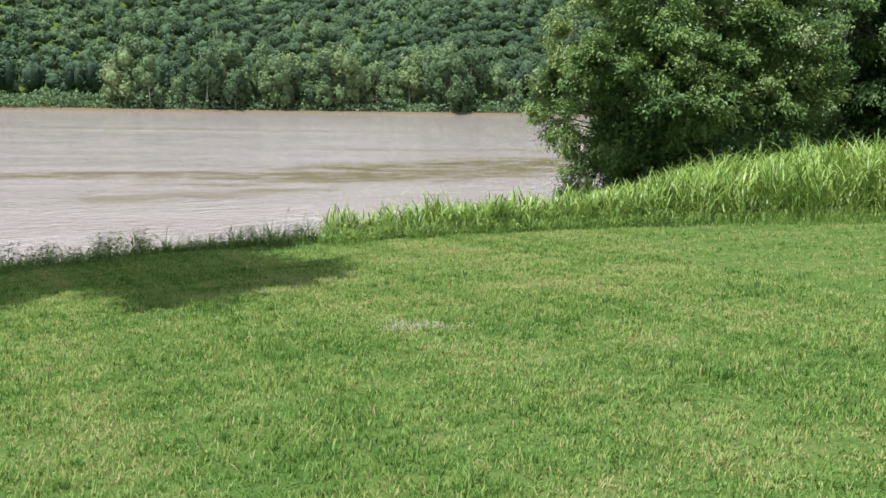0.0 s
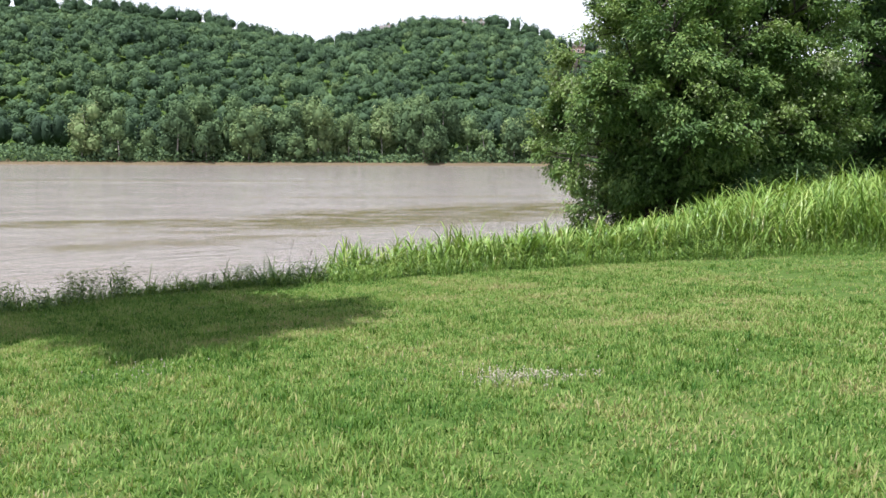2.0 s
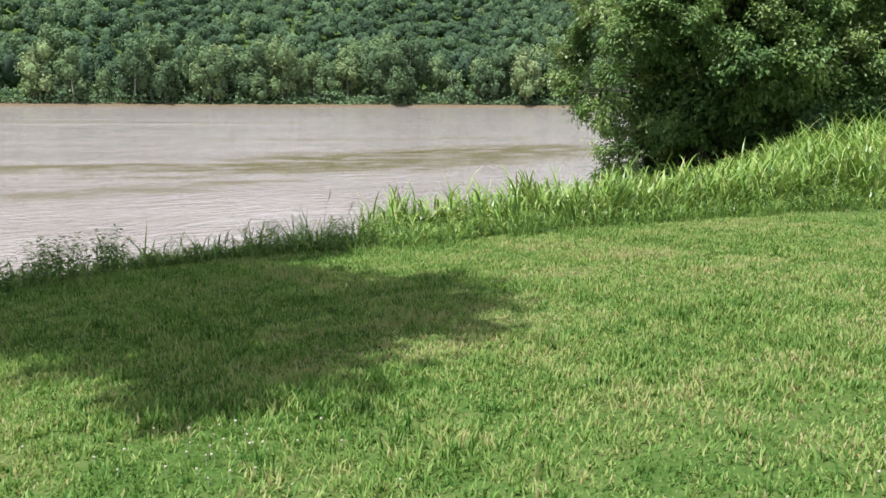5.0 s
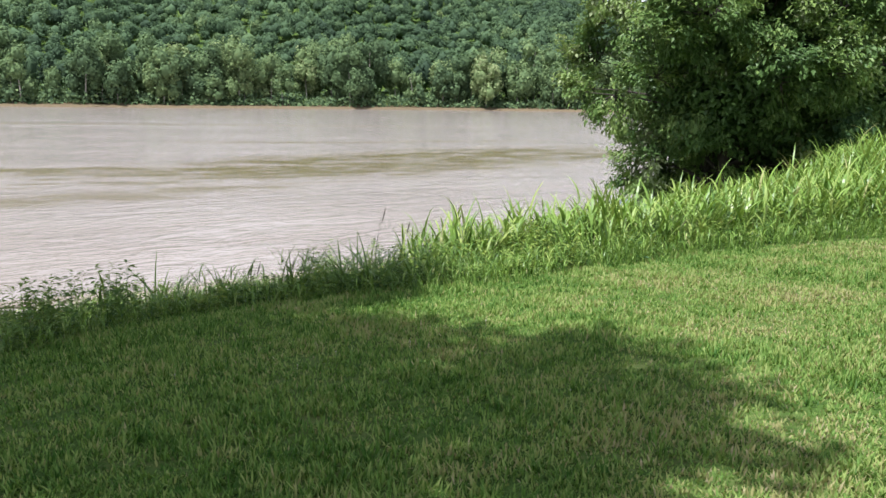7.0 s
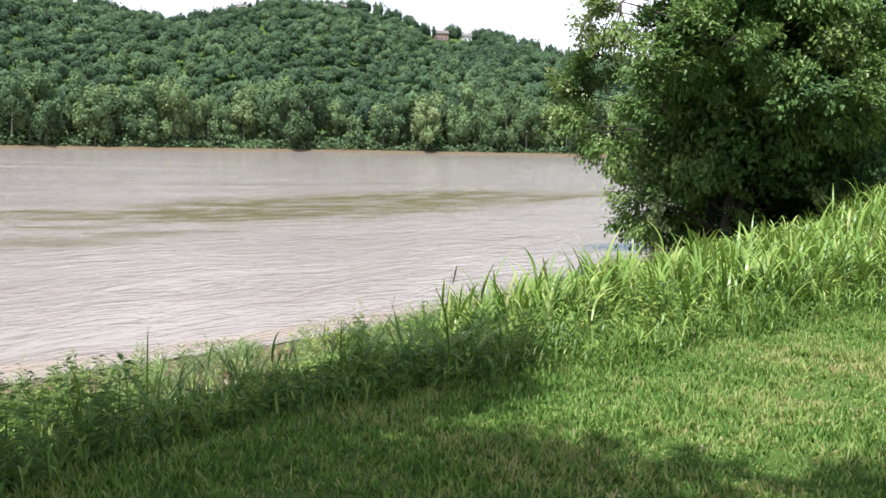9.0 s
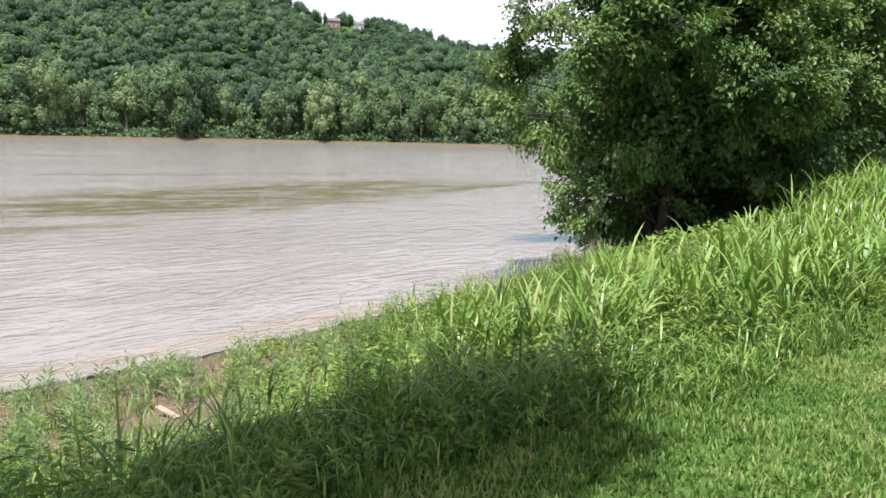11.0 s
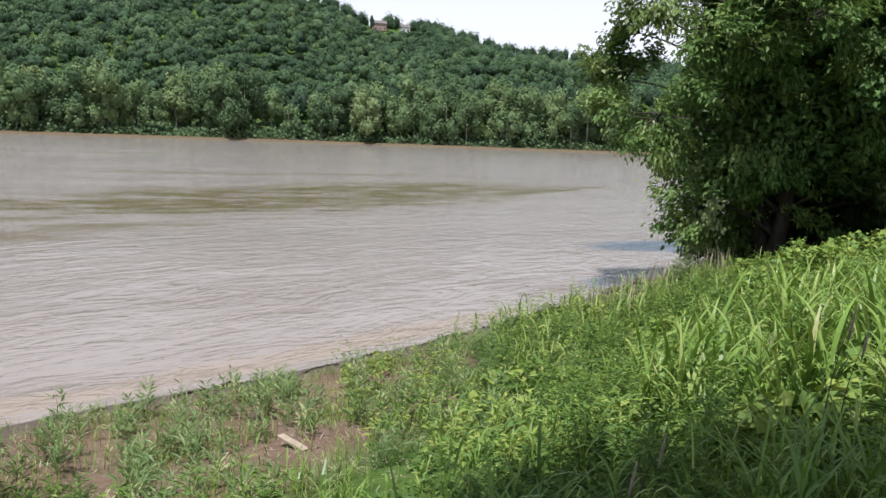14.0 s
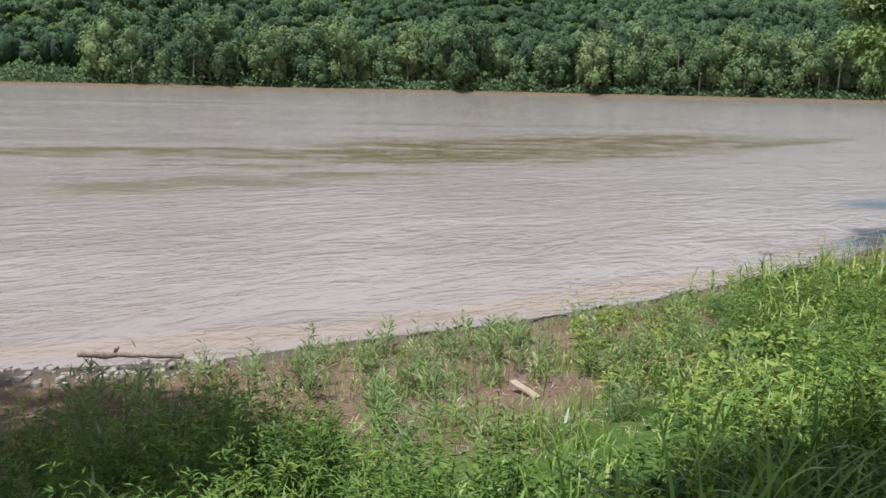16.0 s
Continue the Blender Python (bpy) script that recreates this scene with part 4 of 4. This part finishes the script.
def plants(name, kind, spots, seed, label, category, group, size=(0.8, 1.2)):
    g = np.random.default_rng(seed)
    kinds = [tuft_mesh(kind, seed + i) for i in range(5)]
    for i, (px, py) in enumerate(spots):
        shape = kinds[i % 5]
        ob = tagged(new(name, None if isinstance(shape, tuple) else shape), label, category, group)
        if isinstance(shape, tuple):
            part("stem", shape[0], ob)["kind"] = "stuff"
            part("grass_blade" if kind == "tuft" else "leaves", shape[1], ob)["kind"] = "stuff"
        ob.location = (px, py, float(ground_z(px, py)))
        ob.rotation_euler = (0, 0, g.random() * 6.28)
        sc = g.uniform(*size)
        ob.scale = (sc, sc, sc * g.uniform(0.9, 1.15))


g2 = np.random.default_rng(5)
plants("grass_tuft", "tuft", [(-0.3, 20.3), (0.1, 20.8), (-0.7, 20.0), (1.7, 21.3), (2.1, 21.6), (2.6, 21.4), (0.4, 21.6), (-0.9, 21.0), (0.6, 24.3), (0.9, 24.8), (1.6, 23.6), (2.2, 23.2), (1.2, 22.8), (3.2, 22.6), (3.0, 24.4), (4.1, 23.8), (-0.2, 22.4), (0.3, 23.2), (-0.6, 23.0), (1.9, 24.6), (2.6, 25.4), (3.6, 25.6), (1.4, 21.4), (2.4, 22.4), (3.4, 21.6), (4.4, 22.4), (4.8, 24.8), (5.4, 23.4), (0.9, 22.0), (-1.2, 22.0)], 31, "tuft of tall bright green grass on the bank", "grass tuft", "grass tufts on the bank", (0.9, 1.2))
plants("arching_grass", "dark", [(-2.2, 18.8), (-2.0, 18.6), (-2.5, 19.0), (-1.4, 18.9), (-3.0, 18.6), (-4.6, 18.4), (-3.9, 19.2), (-0.8, 19.4)], 41, "tuft of arching dark green blades in shade", "grass tuft", "arching tufts at the lawn edge", (0.8, 1.15))
lx, ly = np.concatenate([g2.uniform(-10.5, -6.3, 46), g2.uniform(-5.9, -5.3, 5)]), np.concatenate([g2.uniform(19.6, 23.6, 46), g2.uniform(19.8, 21.0, 5)])
plants("leafy_weed", "bush", list(zip(lx, ly)) + [(-2.6, 21.2), (-1.9, 20.6), (-2.7, 19.7), (5.5, 25.5), (7.0, 27.0), (2.2, 21.6), (2.7, 21.9), (3.2, 22.2), (2.5, 22.5), (3.0, 22.9), (3.7, 22.5)] + list(zip(*sown(g2, 60, -1.2, 6.5, 0.16, 0.75))), 51, "bushy weed with long narrow green leaves", "weed", "bushy weeds on the bank", (0.75, 1.1))
sx, sy = sown(g2, 285, -10.0, 0.0, 0.48, 0.93)
clear = np.hypot(sx + 4.5, sy - 25.2) > 0.95
sx, sy = sx[clear], sy[clear]
plants("seedling", "seedling", list(zip(sx, sy)), 61, "pale green weed seedling growing in dried mud", "seedling", "seedlings on the muddy shore", (0.7, 1.5))

# upright dead stalks among the weeds
for px, py, hh in ((-3.6, 19.0, 0.45), (-2.0, 19.45, 1.0), (-1.65, 19.7, 0.85), (-3.2, 19.4, 0.5), (-1.2, 29.6, 1.1), (-0.9, 21.5, 0.9)):
    p = Pile()
    t = np.linspace(0, 1, 7)
    p.add(*tube(np.stack([0.10 * t ** 2, 0.04 * np.sin(t * 3), hh * t], 1), 0.006 * (1.25 - t), 5))
    ob = tagged(new("dead_stalk", p.mesh("dead_stalk", M_DARKWOOD, True)), "dry brown seed stalk standing among weeds", "stalk", "dry stalks on the bank")
    ob.location = (px, py, float(ground_z(px, py)) - 0.03)
    p = Pile()
    p.add(*tube(np.stack([0.10 + 0.05 * t, 0.04 * math.sin(3) + 0.02 * t, hh - 0.12 + 0.2 * t], 1), 0.009 * np.sin(0.25 + t * 2.7), 5))
    part("seed_head", p.mesh("seed_head", M_DRIFT, True), ob, "dry brown seed head")


# ---- shore litter ----
def stick(name, points, r, mat, label, category="driftwood", group="", sides=8):
    g = np.random.default_rng(int(abs(points[0][0] * 977 + points[0][1] * 131)))
    p = np.array(points, float)
    q = np.linspace(0, len(p) - 1, 9)
    c = np.stack([np.interp(q, np.arange(len(p)), p[:, i]) for i in range(3)], 1) + g.normal(0, r * 0.25, (9, 3))
    pile = Pile()
    pile.add(*tube(c - c[0], r * g.uniform(0.75, 1.15, 9) * np.linspace(1.1, 0.75, 9), sides))
    ob = tagged(new(name, pile.mesh(name, mat, True)), label, category, group)
    ob.location = c[0]
    return ob


def gz1(px, py):
    return float(ground_z(px, py))


log = stick("driftwood_log", [(-10.85, 27.45, -3.10), (-10.1, 27.5, -3.12), (-9.35, 27.55, -3.14)], 0.055, M_DRIFT, "weathered driftwood log lying on pale shore stones")
stub = stick("branch_stub", [(-10.35, 27.48, -3.10), (-10.3, 27.55, -2.98)], 0.035, M_DRIFT, "")
stub.parent, stub.location = log, stub.location - log.location
for k in ("label", "category", "group"):
    if k in stub:
        del stub[k]
for i in range(30):
    px = g2.uniform(-8.5, 4.5)
    py = np.interp(px, SHORE_X, SHORE_Y) - g2.uniform(0.02, 0.35)
    L = g2.uniform(0.15, 0.8)
    a = math.atan2(2.1, 3.2) + g2.normal(0, 0.25)
    qx, qy = px + L * math.cos(a), py + L * math.sin(a)
    stick("driftwood_stick", [(px, py, gz1(px, py) + 0.02), ((px + qx) / 2, (py + qy) / 2 + 0.02, gz1((px + qx) / 2, (py + qy) / 2) + 0.03), (qx, qy, max(gz1(qx, qy), WATER_Z) + 0.02)], g2.uniform(0.012, 0.03), M_DARKWOOD, "dark wet stick washed up along the waterline", group="sticks along the waterline", sides=6)

bm = bmesh.new()
bmesh.ops.create_cube(bm, size=1)
bmesh.ops.scale(bm, vec=(0.52, 0.10, 0.032), verts=bm.verts)
bmesh.ops.subdivide_edges(bm, edges=bm.edges[:], cuts=3, use_grid_fill=True)
for v in bm.verts:
    v.co.y += 0.012 * math.sin(v.co.x * 9)
    v.co.z += 0.008 * math.sin(v.co.x * 6 + 1)
    v.co.x += 0.03 * math.sin(v.co.y * 40) * (abs(v.co.x) > 0.3)
bmesh.ops.bevel(bm, geom=bm.edges[:], offset=0.003, segments=1, affect="EDGES")
plank = tagged(new("plank", bm_mesh("plank", bm, M_PLANK)), "short weathered pale plank lying on mud", "plank")
plank.location, plank.rotation_euler = (-4.43, 25.65, gz1(-4.43, 25.65) + 0.07), (0.05, 0.12, -1.05)


def stone_mesh(seed):
    g = np.random.default_rng(seed)
    bm = bmesh.new()
    bmesh.ops.create_icosphere(bm, subdivisions=2, radius=0.5)
    k = g.normal(size=(5, 3))
    for v in bm.verts:
        f = 1 + 0.12 * sum(math.sin(3 * float(v.co @ Vector(a)) + i) for i, a in enumerate(k)) / 2
        v.co = Vector((v.co.x * f * 1.2, v.co.y * f, max(-0.28, min(0.3, v.co.z * f)) * 0.9))
    return bm_mesh("stone", bm, M_STONE)


stones = [stone_mesh(80 + i) for i in range(7)]
for i in range(160):
    px = g2.uniform(-13.0, -8.9)
    py = np.interp(px, SHORE_X, SHORE_Y) + g2.uniform(-1.05, 0.10)
    ob = tagged(new("stone", stones[i % 7]), "pale limestone cobble on the muddy waterline", "stone", "cobbles beside the driftwood log")
    r = 0.045 + 0.15 * g2.random() ** 2
    ob.scale, ob.rotation_euler = (r, r * g2.uniform(0.6, 1.0), r * 1.1), (0, 0, g2.random() * 6.28)
    ob.location = (px, py, max(gz1(px, py), WATER_Z - 0.02) + r * 0.12)


stick("driftwood_log", [(5.7, 37.1, WATER_Z + 0.10), (7.0, 38.15, WATER_Z + 0.12), (8.5, 39.3, WATER_Z + 0.09)], 0.11, M_DARKWOOD, "dark wet log lying along the waterline below the maple")

dry = Pile()
x, y = sown(g2, 420, 3.2, 8.0, 0.72, 0.95)
n = len(x)
dry.add(*ribbons(on_ground(x, y), g2.random(n) * 6.28, g2.uniform(0.02, 0.25, n), g2.uniform(0.0, 0.5, n), g2.uniform(0.45, 0.85, n), g2.uniform(0.012, 0.022, n), 3, g2.uniform(0.6, 1.0, n)))
tagged(new("dry_grass", dry.mesh("dry_grass", M_STRAW)), "stand of dry tan grass stems near the waterline", "grass", kind="stuff")

litter = Pile()
x, y = sown(g2, 9000, -13, 2, 0.40, 0.96)
keep = g2.random(len(x)) < np.clip(0.45 + 0.8 * wob(x, y, 0.5, 23), 0.03, 1)
x, y = x[keep], y[keep]
n = len(x)
litter.add(*ribbons(on_ground(x, y, -0.012), g2.random(n) * 6.28, g2.uniform(1.35, 1.6, n), g2.uniform(-0.2, 0.2, n), g2.uniform(0.04, 0.24, n), g2.uniform(0.005, 0.014, n), 2, g2.uniform(0.5, 1.0, n)))
tagged(new("dry_litter", litter.mesh("dry_litter", M_STRAW)), "dry straw and stem bits strewn on the mud", "litter", kind="stuff")


# ---- lawn ----
def lawn_blades(name, n, x0, x1, y0, y1):
    g = np.random.default_rng(90)
    per = 7
    n = n // per
    third = n // 3
    x = np.concatenate([g.uniform(x0, x1, n - 2 * third), g.uniform(-8.0, 7.5, third), g.uniform(-8.0, 6.5, third)])
    y = np.concatenate([g.uniform(y0, y1, n - 2 * third), 2.0 + 11.0 * g.random(third) ** 1.15, g.uniform(10.5, 20.0, third)])
    rim = np.minimum(np.minimum(x - (2.2 - 0.66 * (y + 2.5)), 3.5 + 0.66 * (y + 2) - x), np.minimum(y - y0, np.minimum(x - x0, x1 - x)))
    keep = (bank_s(x, y) < 0.01) & (g.random(n) < np.clip(0.04 + rim / 2.2, 0, 1))
    x, y = x[keep], y[keep]
    tuft = np.repeat(np.arange(len(x)), per)
    grown, shade_of = g.uniform(0.6, 1.35, len(x))[tuft], g.normal(0, 0.16, len(x))[tuft]
    x, y = x[tuft] + g.normal(0, 0.032, len(tuft)), y[tuft] + g.normal(0, 0.032, len(tuft))
    n = len(x)
    dry = np.clip(0.5 + 0.5 * wob(x, y, 0.9, 6) + 0.35 * wob(x, y, 0.28, 3), 0, 1)
    for cx, cy, r in ((3.3, 12.0, 0.9), (-0.6, 12.0, 0.9), (-1.5, 11.6, 0.6), (0.2, 12.8, 0.8), (1.2, 15.3, 0.9), (5.4, 13.5, 1.0), (-0.9, 12.9, 0.5), (2.4, 16.4, 1.1), (4.6, 8.2, 0.7), (-0.3, 5.6, 0.6)):
        dry = np.maximum(dry, 1.25 * np.exp(-((x - cx) ** 2 + 2.2 * (y - cy) ** 2) / r ** 2))
    dry = dry + 0.16 * np.clip((x + 1.5) / 2, 0, 1) * np.clip((y - 9) / 3, 0, 1)
    lush = 0.5 + 0.5 * wob(x, y, 0.45, 1)
    tint = np.clip(g.normal(0.47, 0.15, n) + shade_of + 0.34 * (dry - 0.5) + 0.26 * (wob(x, y, 0.16, 8)) * 0.5 + 0.16 * (lush - 0.5), 0, 0.9)
    straw = g.random(n) < (0.008 + 0.34 * np.clip(dry - 0.62, 0, 1)) * np.clip((x + 0.25 * (y - 14) + 4.5) / 2, 0.1, 1)
    tint = np.where(straw, g.uniform(0.85, 1.0, n), tint)
    L = grown * g.uniform(0.04, 0.095, n) * (0.6 + 0.7 * lush) * (1.1 - 0.35 * np.clip(dry, 0, 1))
    d = np.hypot(x - 0.5, y - 1)
    W = 0.0075 + 0.0004 * np.clip(d, 0, 16) + g.uniform(0, 0.006, n)
    # coarser clumps of longer, darker blades
    clump = wob(x, y, 0.11, 12) * wob(x, y, 0.17, 15) > 0.30
    tint, L = np.where(clump & ~straw, tint - 0.22, tint), np.where(clump, L * 1.5, L)
    tint = np.clip(tint, 0, 1)
    base = np.stack([x, y, ground_z(x, y) - 0.01], 1)
    p = Pile()
    p.add(*ribbons(base, g.random(n) * 6.28, np.abs(g.normal(0.25, 0.28, n)), g.uniform(0.1, 1.1, n), L, W, 2, tint))
    return tagged(new(name, p.mesh(name, M_LAWN)), "mown green lawn with dry straw-coloured patches", "grass", kind="stuff")


lawn_blades("lawn_grass", 860000, -12, 19, -1.0, 21.5)

clover = Pile()
for cx, cy, rx, ry, n in ((1.75, 9.0, 0.22, 0.15, 230), (1.95, 9.0, 0.2, 0.08, 30), (-1.7, 10.0, 0.35, 0.2, 28), (2.35, 9.0, 0.12, 0.08, 18), (-0.5, 9.6, 3.0, 1.2, 18), (-3.0, 15.5, 3.0, 1.5, 20)):
    fx, fy = g2.normal(cx, rx, n), g2.normal(cy, ry, n)
    fz = ground_z(fx, fy) + g2.uniform(0.02, 0.055, n)
    for px, py, pz_ in zip(fx, fy, fz):
        r = g2.uniform(0.005, 0.009)
        t = np.array([0, 0.4, 0.8, 1.0])
        clover.add(*tube(np.stack([px + 0 * t, py + 0 * t, pz_ + t * r * 1.8], 1), r * np.array([0.5, 1.0, 0.9, 0.4]), 6))
        clover.add(*tube(np.array([(px, py, pz_ - 0.1), (px, py, pz_)]), np.array([0.0015, 0.0015]), 3))
tagged(new("clover_flowers", clover.mesh("clover_flowers", M_FLOWER)), "small white clover flowers scattered in the lawn", "flowers", kind="stuff")
